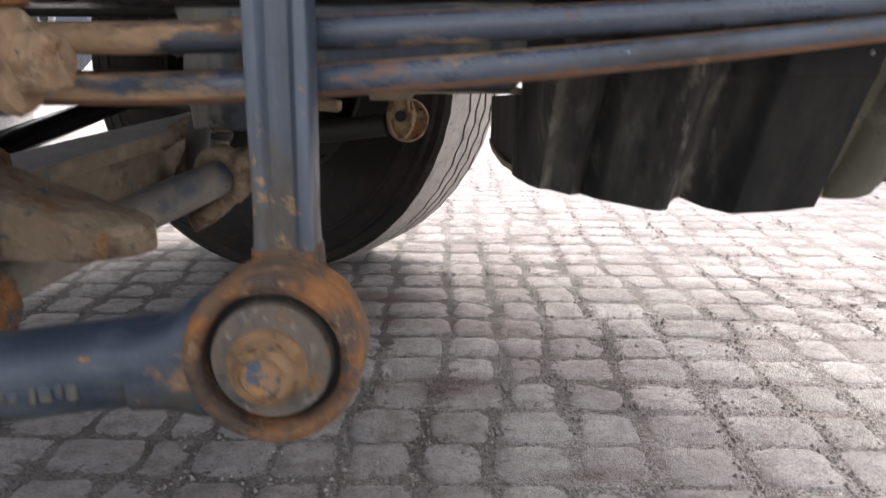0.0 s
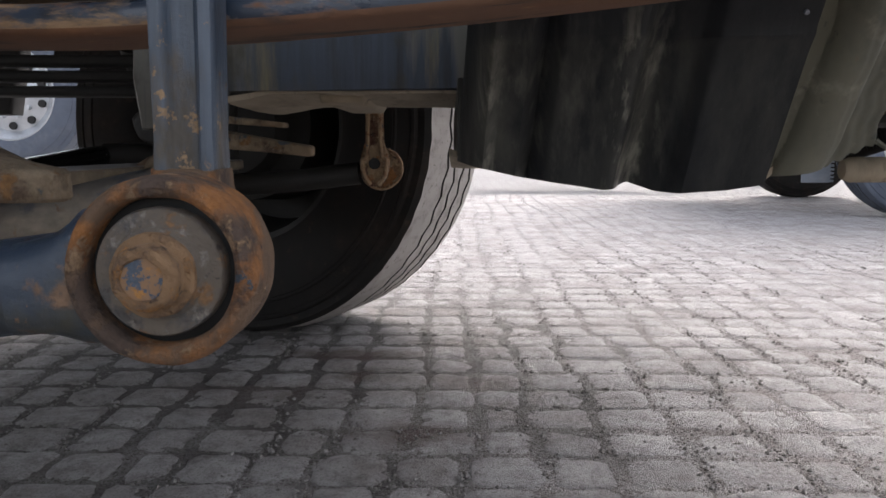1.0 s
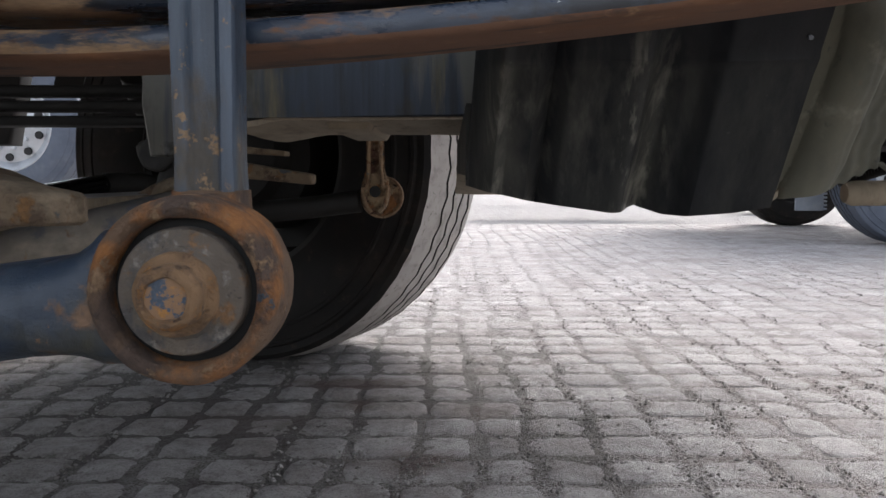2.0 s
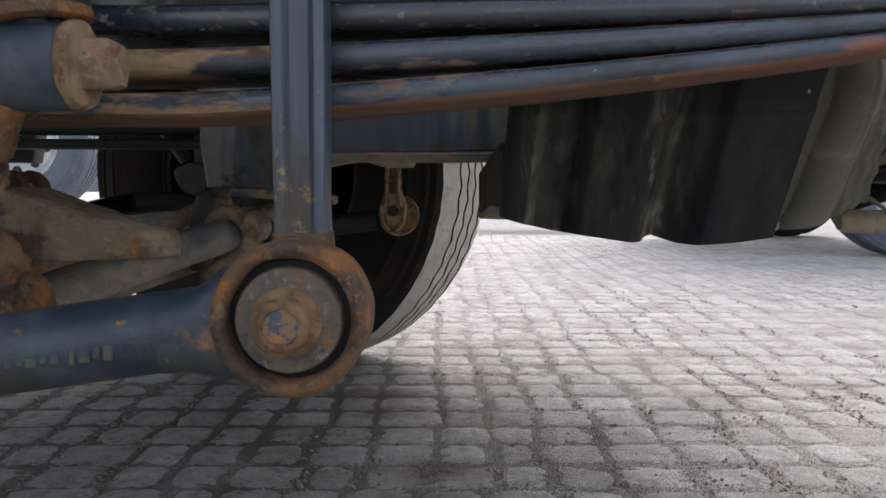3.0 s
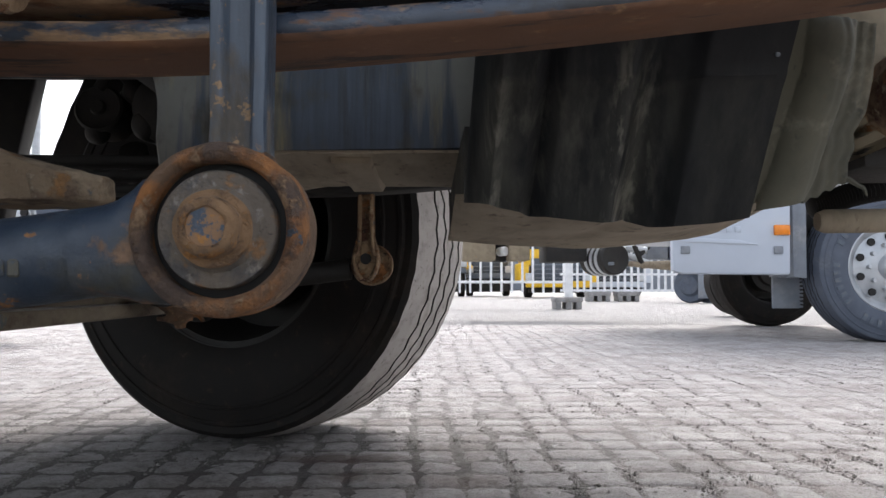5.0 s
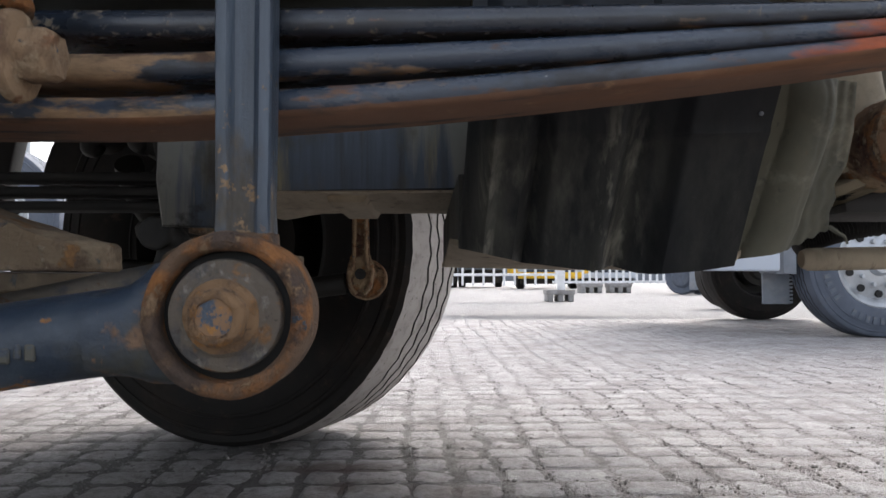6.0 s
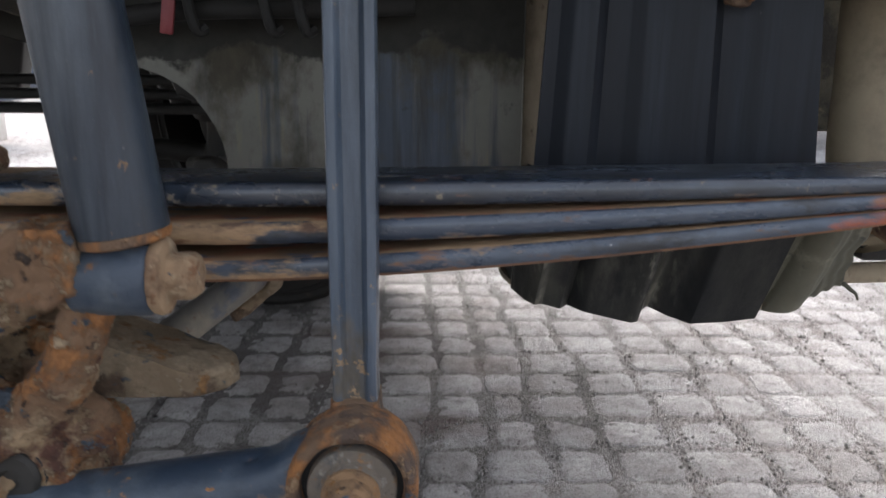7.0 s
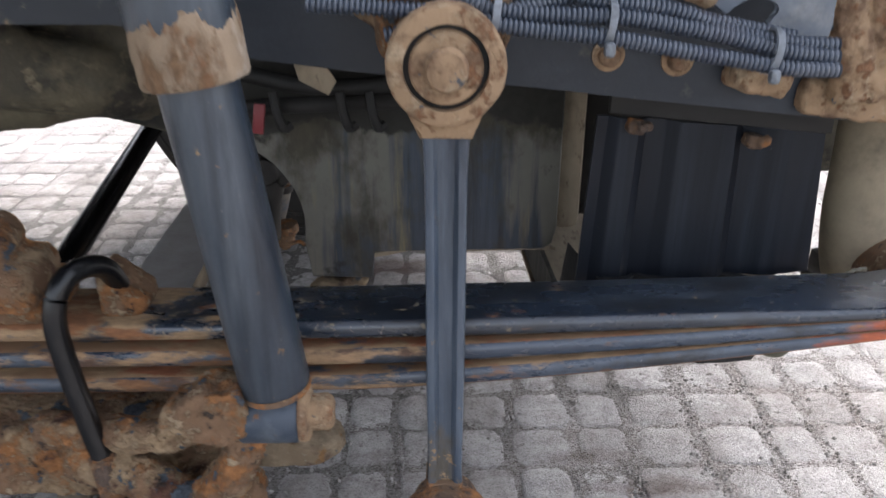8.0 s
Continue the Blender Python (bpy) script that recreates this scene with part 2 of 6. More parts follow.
def sky_light_on_top(m, colour):
    """Pale colour on faces that look up, standing in for sky light."""
    nt = m.node_tree
    sock = nt.nodes["Principled BSDF"].inputs["Base Color"]
    was = sock.links[0].from_socket
    geo = nt.nodes.new("ShaderNodeNewGeometry")
    sep = nt.nodes.new("ShaderNodeSeparateXYZ")
    nt.links.new(geo.outputs["True Normal"], sep.inputs[0])
    mr = nt.nodes.new("ShaderNodeMapRange")
    mr.inputs["From Min"].default_value, mr.inputs["From Max"].default_value = 0.6, 0.9
    mr.inputs["To Max"].default_value = 0.9
    nt.links.new(sep.outputs[2], mr.inputs["Value"])
    f, _ = noise_fac(nt, 20, lo=0.35, hi=0.65)
    nt.links.new(mix(nt, mr.outputs[0], was, mix(nt, f, colour, mix(nt, 0.3, colour, (0.2, 0.17, 0.14)))), sock)


# the beam's top is lightened in colour for the sky light it lacks here
sky_light_on_top(M_AXLE, (0.40, 0.385, 0.38))
M_CRUST = layered("pale_dried_mud_crust", (0.36, 0.265, 0.18), [((0.46, 0.38, 0.30), 20, (1, 1, 0.6), 0.50, 0.60, 0.95), ((0.22, 0.13, 0.07), 30, (1, 1, 0.5), 0.53, 0.62, 0.95), ((0.28, 0.13, 0.06), 22, ONE, 0.58, 0.66, 0.95), ((0.05, 0.065, 0.09), 26, (1, 1, 0.6), 0.60, 0.63, 0.6, ("Z", 0.885, 0.92, 0.05))], 0.92, bump=1.0, bump_scale=120, bump_dist=0.006, crust=0.5)
M_OLIVE = layered("olive_brown_dusty_casting", (0.060, 0.052, 0.035), [((0.115, 0.098, 0.062), 7, ONE, 0.47, 0.60, 0.9), ((0.028, 0.024, 0.018), 11, ONE, 0.53, 0.62, 0.85), ((0.15, 0.125, 0.08), 40, ONE, 0.58, 0.66, 0.9)], 0.8, bump=0.8, bump_scale=50, bump_dist=0.005)
M_GRIT = layered("dark_and_pale_grit", (0.215, 0.20, 0.188), [((0.13, 0.117, 0.107), 55, ONE, 0.48, 0.56, 0.95), ((0.29, 0.275, 0.26), 70, ONE, 0.56, 0.62, 0.95)], 0.95, bump=0.6, bump_scale=200)
M_PLATE = layered("dark_blue_plastic_plate", (0.0075, 0.0095, 0.0140), [((0.015, 0.019, 0.026), 7, (4, 4, 0.2), 0.46, 0.66, 0.5), ((0.005, 0.0065, 0.010), 9, (4, 4, 0.16), 0.50, 0.66, 0.42), ((0.20, 0.20, 0.19), 220, ONE, 0.72, 0.74, 0.9)], 0.44, bump=0.12, bump_scale=60, spec=0.22)
# streaks are grime; the near-black top above z 0.70 is shade painted in
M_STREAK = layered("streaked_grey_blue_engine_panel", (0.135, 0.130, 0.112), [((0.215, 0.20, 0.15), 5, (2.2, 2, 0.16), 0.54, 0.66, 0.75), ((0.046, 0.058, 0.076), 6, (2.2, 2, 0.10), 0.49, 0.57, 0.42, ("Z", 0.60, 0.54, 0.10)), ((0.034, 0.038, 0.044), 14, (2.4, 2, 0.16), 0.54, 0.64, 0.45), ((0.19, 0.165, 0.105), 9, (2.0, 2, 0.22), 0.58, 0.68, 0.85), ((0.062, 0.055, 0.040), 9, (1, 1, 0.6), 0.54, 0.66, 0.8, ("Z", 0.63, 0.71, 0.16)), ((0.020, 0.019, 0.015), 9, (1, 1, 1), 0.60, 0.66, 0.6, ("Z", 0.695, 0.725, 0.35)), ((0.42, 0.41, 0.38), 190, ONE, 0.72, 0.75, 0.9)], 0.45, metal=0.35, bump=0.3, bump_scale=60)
M_DUSTY = layered("dust_covered_plastic", (0.105, 0.098, 0.070), [((0.070, 0.070, 0.055), 9, (1, 1, 0.6), 0.47, 0.66, 0.9), ((0.155, 0.14, 0.105), 16, ONE, 0.53, 0.62, 0.9), ((0.04, 0.04, 0.034), 40, ONE, 0.62, 0.68, 0.8), ((0.13, 0.075, 0.045), 14, ONE, 0.62, 0.70, 0.9, ("Z", 0.57, 0.62, 0.08))], 0.85, bump=0.3, bump_scale=80)
M_BEIGE = layered("beige_dusty_casting", (0.27, 0.222, 0.152), [((0.19, 0.155, 0.108), 14, ONE, 0.45, 0.7, 0.9), ((0.30, 0.17, 0.07), 16, ONE, 0.66, 0.76, 0.9)], 0.85, bump=0.4, bump_scale=70)
M_UNDER = layered("dirty_underside", (0.32, 0.262, 0.188), [((0.21, 0.168, 0.118), 10, (2, 0.5, 1), 0.45, 0.7, 0.9), ((0.14, 0.105, 0.075), 26, (2, 0.6, 1), 0.58, 0.68, 0.9)], 0.9, bump=0.3, bump_scale=60)
M_RUBBER = layered("black_rubber", (0.009, 0.0085, 0.008), [((0.022, 0.018, 0.015), 12, ONE, 0.5, 0.8, 0.8)], 0.7, bump=0.3, bump_scale=80)
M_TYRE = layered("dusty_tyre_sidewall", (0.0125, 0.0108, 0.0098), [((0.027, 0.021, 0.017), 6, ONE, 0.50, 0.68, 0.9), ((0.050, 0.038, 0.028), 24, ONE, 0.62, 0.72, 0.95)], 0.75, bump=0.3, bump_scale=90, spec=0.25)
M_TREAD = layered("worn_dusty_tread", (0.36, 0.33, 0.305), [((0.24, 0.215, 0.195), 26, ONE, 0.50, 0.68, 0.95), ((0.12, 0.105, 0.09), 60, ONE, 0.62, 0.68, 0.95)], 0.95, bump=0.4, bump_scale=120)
M_PIPE = layered("brown_muddy_pipe", (0.13, 0.085, 0.052), [((0.20, 0.14, 0.09), 24, ONE, 0.50, 0.62, 0.95), ((0.06, 0.036, 0.024), 40, ONE, 0.54, 0.62, 0.9)], 0.9, bump=0.6, bump_scale=120)
M_DARK = layered("dark_oily_casting", (0.014, 0.0125, 0.0105), [((0.045, 0.036, 0.027), 6, ONE, 0.54, 0.75, 0.85)], 0.65, bump=0.6, bump_scale=40, bump_dist=0.004)
M_NEAR_BLACK = layered("dark_underbody", (0.014, 0.013, 0.012), [((0.032, 0.028, 0.024), 5, ONE, 0.5, 0.70, 0.9)], 0.8, bump=0.3, bump_scale=40)
M_BLACK_GLOSS = layered("black_painted_rod", (0.0055, 0.0058, 0.0068), [((0.10, 0.09, 0.08), 60, ONE, 0.69, 0.75, 0.9), ((0.30, 0.30, 0.30), 170, ONE, 0.72, 0.75, 0.6)], 0.24, bump=0.15, bump_scale=120, spec=0.4)
M_CONDUIT = layered("grey_corrugated_conduit", (0.042, 0.053, 0.074), [((0.085, 0.094, 0.112), 18, ONE, 0.55, 0.72, 0.6), ((0.03, 0.036, 0.058), 12, ONE, 0.56, 0.68, 0.5)], 0.35, bump=0.1, spec=0.7)
M_TIE = layered("dusty_cable_tie", (0.15, 0.165, 0.185), [((0.10, 0.11, 0.12), 60, ONE, 0.5, 0.6, 0.6)], 0.45, bump=0.1)
M_WHITE = layered("light_grey_vehicle_paint", (0.50, 0.545, 0.61), [], 0.3, bump=0.02, vary=0.02)
M_GREYPL = layered("grey_plastic_trim", (0.20, 0.22, 0.25), [((0.28, 0.28, 0.28), 6, ONE, 0.5, 0.8, 0.7)], 0.5, bump=0.1)
M_RIM = layered("silver_steel_rim", (0.50, 0.52, 0.54), [((0.30, 0.30, 0.30), 9, ONE, 0.55, 0.8, 0.6)], 0.38, metal=0.5, bump=0.1)
M_TYRE_GREY = layered("weathered_grey_tyre", (0.085, 0.10, 0.13), [((0.125, 0.135, 0.155), 8, ONE, 0.5, 0.8, 0.8)], 0.7, bump=0.15)
M_YELLOW = layered("yellow_vehicle_paint", (0.75, 0.45, 0.02), [], 0.35, bump=0.03)
M_GLASS = layered("dark_windscreen", (0.05, 0.06, 0.075), [], 0.08, bump=0.0)
M_FENCE = layered("white_painted_steel", (0.78, 0.79, 0.80), [((0.6, 0.6, 0.6), 4, ONE, 0.5, 0.8, 0.6)], 0.45, bump=0.05)
M_CONCRETE = layered("grey_concrete", (0.32, 0.31, 0.30), [((0.22, 0.21, 0.20), 6, ONE, 0.45, 0.7, 0.9)], 0.9, bump=0.4, bump_scale=40)
M_ORANGE = layered("orange_lamp_lens", (0.85, 0.25, 0.02), [], 0.2, bump=0.0)
M_RED = layered("red_tag", (0.20, 0.03, 0.035), [], 0.5, bump=0.1)
M_SHEET = layered("grey_blue_sheet_metal", (0.10, 0.12, 0.15), [((0.17, 0.175, 0.18), 16, ONE, 0.52, 0.68, 0.7)], 0.5, bump=0.2)
M_MARK = layered("dust_on_raised_marks", (0.085, 0.082, 0.066), [((0.045, 0.055, 0.07), 120, ONE, 0.48, 0.56, 0.7)], 0.8, bump=0.4, bump_scale=200)
M_LEDGE = layered("rust_and_dust_on_leaf_ledge", (0.20, 0.115, 0.062), [((0.30, 0.195, 0.11), 16, (0.4, 1, 1), 0.48, 0.58, 0.95), ((0.24, 0.085, 0.04), 22, (0.4, 1, 1), 0.54, 0.62, 0.95), ((0.035, 0.05, 0.075), 18, (0.4, 1, 1), 0.60, 0.64, 0.5)], 0.92, bump=0.6, bump_scale=140)
# paler copy of the chassis blue: the rod's sky reflection is put into its colour
M_ROD = layered("blue_link_paint_with_sheen", (0.036, 0.053, 0.078), [((0.092, 0.115, 0.145), 9, (1.3, 1.3, 0.2), 0.44, 0.66, 0.45), ((0.020, 0.028, 0.042), 13, (1.5, 1.5, 0.12), 0.54, 0.68, 0.35), ((0.20, 0.20, 0.195), 300, ONE, 0.68, 0.73, 0.8), ((0.075, 0.065, 0.052), 20, (1, 1, 0.4), 0.60, 0.70, 0.8, ("Z", 0.66, 0.47, 0.10)), (MUD, 60, ONE, 0.675, 0.70, 0.9), ((0.25, 0.165, 0.095), 80, ONE, 0.70, 0.735, 0.95, ("Z", 0.66, 0.47, 0.14))], 0.30, bump=0.35, bump_scale=130, crust=0.4, spec=0.6)
M_POLE = layered("galvanised_pole", (0.42, 0.44, 0.46), [], 0.5, metal=0.3, bump=0.1)


# ---- mesh kit ----
HOME = {}


def thing(name, at, label, category, group="", kind=""):
    ob = new(name)
    ob.location = Vector(at) * U
    ob.empty_display_size = 0.05
    HOME[ob] = Vector(at) * U
    return tagged(ob, label, category, group, kind)


def mesh_of(name, bm, at, material, sharp=35):
    me = bpy.data.meshes.new(name)
    bmesh.ops.transform(bm, matrix=Matrix.Translation(-at) @ Matrix.Scale(U, 4), verts=bm.verts)
    bmesh.ops.recalc_face_normals(bm, faces=bm.faces)
    bm.to_mesh(me)
    bm.free()
    me.materials.append(material)
    me.polygons.foreach_set("use_smooth", [True] * len(me.polygons))
    me.set_sharp_from_angle(angle=radians(sharp))
    return me


def part(name, bm, material, parent, label="", sharp=35):
    """Links a bmesh as one mesh object under a thing or under a part."""
    ob = new(name, mesh_of(name, bm, HOME[parent], material, sharp))
    ob.parent = parent
    HOME[ob] = HOME[parent]
    return tagged(ob, label)


def single(name, bm, material, at, label, category, group="", kind="", sharp=35):
    """A thing of one mesh."""
    home = Vector(at) * U
    ob = new(name, mesh_of(name, bm, home, material, sharp))
    ob.location = home
    HOME[ob] = home
    return tagged(ob, label, category, group, kind)


def box(bm, lo, hi, bevel=0.0, turn=None, seg=2):
    lo, hi = Vector(lo), Vector(hi)
    m = Matrix.Translation((lo + hi) / 2) @ Matrix.Diagonal((*(hi - lo), 1))
    if turn:
        m = Matrix.Translation((lo + hi) / 2) @ Euler([radians(a) for a in turn]).to_matrix().to_4x4() @ Matrix.Diagonal((*(hi - lo), 1))
    r = bmesh.ops.create_cube(bm, size=1, matrix=m)
    if bevel:
        edges = list({e for v in r["verts"] for e in v.link_edges})
        bmesh.ops.bevel(bm, geom=edges, offset=bevel, segments=seg, affect="EDGES", profile=0.5)
    return bm


def ring_frame(d):
    d = Vector(d).normalized()
    up = Vector((0, 0, 1)) if abs(d.z) < 0.9 else Vector((0, 1, 0))
    a = d.cross(up).normalized()
    return a, a.cross(d).normalized()


def curve_points(pts, n):
    """n points of a smooth curve through pts."""
    pts = [Vector(p) for p in pts]
    if len(pts) == 2:
        return [pts[0].lerp(pts[1], i / (n - 1)) for i in range(n)]
    ext = [2 * pts[0] - pts[1], *pts, 2 * pts[-1] - pts[-2]]
    out = []
    for i in range(n):
        s = i / (n - 1) * (len(pts) - 1)
        k = min(int(s), len(pts) - 2)
        t = s - k
        a, b, c, d = ext[k:k + 4]
        out.append(0.5 * ((2 * b) + (c - a) * t + (2 * a - 5 * b + 4 * c - d) * t * t + (3 * b - a - 3 * c + d) * t ** 3))
    return out


def tube(bm, pts, radius, n=24, sides=16, flat=1.0):
    """A round bar along a smooth curve; radius: a number or a function of 0..1; flat squeezes it upright."""
    line = curve_points(pts, n)
    rings = []
    for i, p in enumerate(line):
        d = line[min(i + 1, n - 1)] - line[max(i - 1, 0)]
        a, b = ring_frame(d)
        r = radius(i / (n - 1)) if callable(radius) else radius
        rings.append([bm.verts.new(p + a * r * math.cos(t) * flat + b * r * math.sin(t)) for t in np.linspace(0, 2 * math.pi, sides, endpoint=False)])
    for r0, r1 in zip(rings, rings[1:]):
        for k in range(sides):
            bm.faces.new((r0[k], r0[(k + 1) % sides], r1[(k + 1) % sides], r1[k]))
    bm.faces.new(rings[0])
    bm.faces.new(rings[-1])
    return bm


def lathe(bm, base, axis, profile, sides=40):
    """Turns a profile of (along, radius) about an axis."""
    base, axis = Vector(base), Vector(axis).normalized()
    a, b = ring_frame(axis)
    rings = []
    for along, r in profile:
        if r <= 1e-6:
            rings.append([bm.verts.new(base + axis * along)])
        else:
            rings.append([bm.verts.new(base + axis * along + (a * math.cos(t) + b * math.sin(t)) * r) for t in np.linspace(0, 2 * math.pi, sides, endpoint=False)])
    for r0, r1 in zip(rings, rings[1:]):
        for k in range(sides):
            k2 = (k + 1) % sides
            if len(r0) == 1 and len(r1) > 1:
                bm.faces.new((r0[0], r1[k2], r1[k]))
            elif len(r1) == 1 and len(r0) > 1:
                bm.faces.new((r0[k], r0[k2], r1[0]))
            elif len(r0) > 1:
                bm.faces.new((r0[k], r0[k2], r1[k2], r1[k]))
    if profile[0] == profile[-1]:
        bmesh.ops.remove_doubles(bm, verts=rings[0] + rings[-1], dist=1e-6)
    return bm


def washer_ring(bm, base, axis, inner, outer, depth, bevel=0.003, sides=48):
    """A ring with rounded outer edges, from base along axis."""
    b = bevel
    return lathe(bm, base, axis, [(0, inner), (0, outer - b), (b * 0.3, outer - b * 0.3), (b, outer), (depth - b, outer), (depth - b * 0.3, outer - b * 0.3), (depth, outer - b), (depth, inner), (0, inner)], sides)


def prism(bm, outline, y0, y1, bevel=0.0, seg=2):
    """An outline in (x, z), from depth y0 to y1."""
    front = [bm.verts.new((x, y0, z)) for x, z in outline]
    back = [bm.verts.new((x, y1, z)) for x, z in outline]
    faces = [bm.faces.new(front), bm.faces.new(back[::-1])]
    n = len(front)
    for k in range(n):
        faces.append(bm.faces.new((front[k], back[k], back[(k + 1) % n], front[(k + 1) % n])))
    if bevel:
        edges = list({e for f in faces[:2] for e in f.edges})
        bmesh.ops.bevel(bm, geom=edges, offset=bevel, segments=seg, affect="EDGES", profile=0.5)
    return bm


def sheet(bm, surface, nu, nv, thick=(0, 0.004, 0)):
    """A sheet of surface(u, v) with u, v in 0..1, thickened by a shift."""
    thick = Vector(thick)
    grids = []
    for shift in (Vector((0, 0, 0)), thick):
        grids.append([[bm.verts.new(Vector(surface(i / nu, j / nv)) + shift) for j in range(nv + 1)] for i in range(nu + 1)])
    for g in grids:
        for i in range(nu):
            for j in range(nv):
                bm.faces.new((g[i][j], g[i + 1][j], g[i + 1][j + 1], g[i][j + 1]))
    a, b = grids
    rim = [(i, 0) for i in range(nu)] + [(nu, j) for j in range(nv)] + [(i, nv) for i in range(nu, 0, -1)] + [(0, j) for j in range(nv, 0, -1)]
    for p, q in zip(rim, rim[1:] + rim[:1]):
        bm.faces.new((a[p[0]][p[1]], a[q[0]][q[1]], b[q[0]][q[1]], b[p[0]][p[1]]))
    return bm


def interp(x, xs, ys):
    return float(np.interp(x, xs, ys))


def roughen(bm, amp, scale, seed=0.0):
    for v in bm.verts:
        v.co += v.normal * amp * noise.noise(v.co * scale + Vector((seed, 0, 0)))
    return bm


def cast(ob, voxel, amp=0.0, size=0.03, rounds=3, fine=0.0):
    """Fuses a part's overlapping pieces into one casting, with an uneven and encrusted skin."""
    r = ob.modifiers.new("fuse", "REMESH")
    r.mode, r.voxel_size, r.use_smooth_shade = "VOXEL", voxel, True
    s = ob.modifiers.new("round", "SMOOTH")
    s.factor, s.iterations = 0.5, rounds
    for strength, scale, basis in ((amp, size, "BLENDER_ORIGINAL"), (fine, size * 0.22, "ORIGINAL_PERLIN")):
        if strength:
            tex = bpy.data.textures.new("skin", "CLOUDS")
            tex.noise_scale, tex.noise_depth, tex.noise_basis = scale, 3, basis
            d = ob.modifiers.new("skin", "DISPLACE")
            d.texture, d.strength, d.mid_level, d.texture_coords = tex, strength, 0.5, "GLOBAL"
    return ob


def hex_head(bm, base, axis, r, h):
    return lathe(bm, base, axis, [(0, r), (h * 0.75, r), (h, r * 0.82), (h, 0)], 6)


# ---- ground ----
def dirt_shade_mask(nt, lo, hi):
    """A ragged dark area beside the wheel: oily dirt plus painted shade of the truck."""
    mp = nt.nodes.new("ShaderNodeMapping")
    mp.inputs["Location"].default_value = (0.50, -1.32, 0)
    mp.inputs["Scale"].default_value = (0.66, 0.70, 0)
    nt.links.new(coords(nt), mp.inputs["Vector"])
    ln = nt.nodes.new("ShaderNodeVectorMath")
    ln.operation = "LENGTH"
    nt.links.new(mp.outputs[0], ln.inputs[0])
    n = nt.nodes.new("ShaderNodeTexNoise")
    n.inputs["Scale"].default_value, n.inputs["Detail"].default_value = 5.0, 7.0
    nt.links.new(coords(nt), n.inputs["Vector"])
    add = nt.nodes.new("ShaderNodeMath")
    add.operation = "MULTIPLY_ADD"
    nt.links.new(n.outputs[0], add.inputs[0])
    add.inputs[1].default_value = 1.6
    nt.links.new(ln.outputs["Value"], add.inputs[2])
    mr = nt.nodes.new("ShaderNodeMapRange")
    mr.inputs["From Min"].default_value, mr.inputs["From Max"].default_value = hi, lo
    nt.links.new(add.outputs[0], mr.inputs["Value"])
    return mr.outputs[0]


def spot(nt, x, y, rx, ry, ragged=0.9):
    """A ragged stain about a place on the ground."""
    mp = nt.nodes.new("ShaderNodeMapping")
    mp.inputs["Location"].default_value = (-x / rx, -y / ry, 0)
    mp.inputs["Scale"].default_value = (1 / rx, 1 / ry, 0)
    nt.links.new(coords(nt), mp.inputs["Vector"])
    ln = nt.nodes.new("ShaderNodeVectorMath")
    ln.operation = "LENGTH"
    nt.links.new(mp.outputs[0], ln.inputs[0])
    n = nt.nodes.new("ShaderNodeTexNoise")
    n.inputs["Scale"].default_value, n.inputs["Detail"].default_value = 14.0, 6.0
    nt.links.new(coords(nt), n.inputs["Vector"])
    add = nt.nodes.new("ShaderNodeMath")
    add.operation = "MULTIPLY_ADD"
    nt.links.new(n.outputs[0], add.inputs[0])
    add.inputs[1].default_value = ragged
    nt.links.new(ln.outputs["Value"], add.inputs[2])
    mr = nt.nodes.new("ShaderNodeMapRange")
    mr.inputs["From Min"].default_value, mr.inputs["From Max"].default_value = 1.45, 0.75
    nt.links.new(add.outputs[0], mr.inputs["Value"])
    return mr.outputs[0]


def brown_spills(nt, col):
    """Old oil drips under the engine."""
    for x, y, rx, ry, much in ((0.30, 0.93, 0.13, 0.035, 0.7), (0.20, 1.02, 0.10, 0.03, 0.5), (-0.02, 1.32, 0.15, 0.07, 0.7), (0.10, 1.62, 0.12, 0.08, 0.45), (-0.35, 1.55, 0.22, 0.10, 0.35), (-0.20, 1.84, 0.20, 0.07, 0.75), (-0.16, 1.66, 0.05, 0.06, 0.6)):
        f = spot(nt, x, y, rx, ry)
        col = mix(nt, f, col, mix(nt, much, col, (0.085, 0.052, 0.040)))
    return col


def grain_cells(nt, scale):
    """Random grey and height of closely packed grains."""
    v = nt.nodes.new("ShaderNodeTexVoronoi")
    v.inputs["Scale"].default_value = scale
    v.inputs["Randomness"].default_value = 1.0
    nt.links.new(coords(nt), v.inputs["Vector"])
    grey = nt.nodes.new("ShaderNodeSeparateColor")
    nt.links.new(v.outputs["Color"], grey.inputs[0])
    return grey.outputs[0], v.outputs["Distance"]


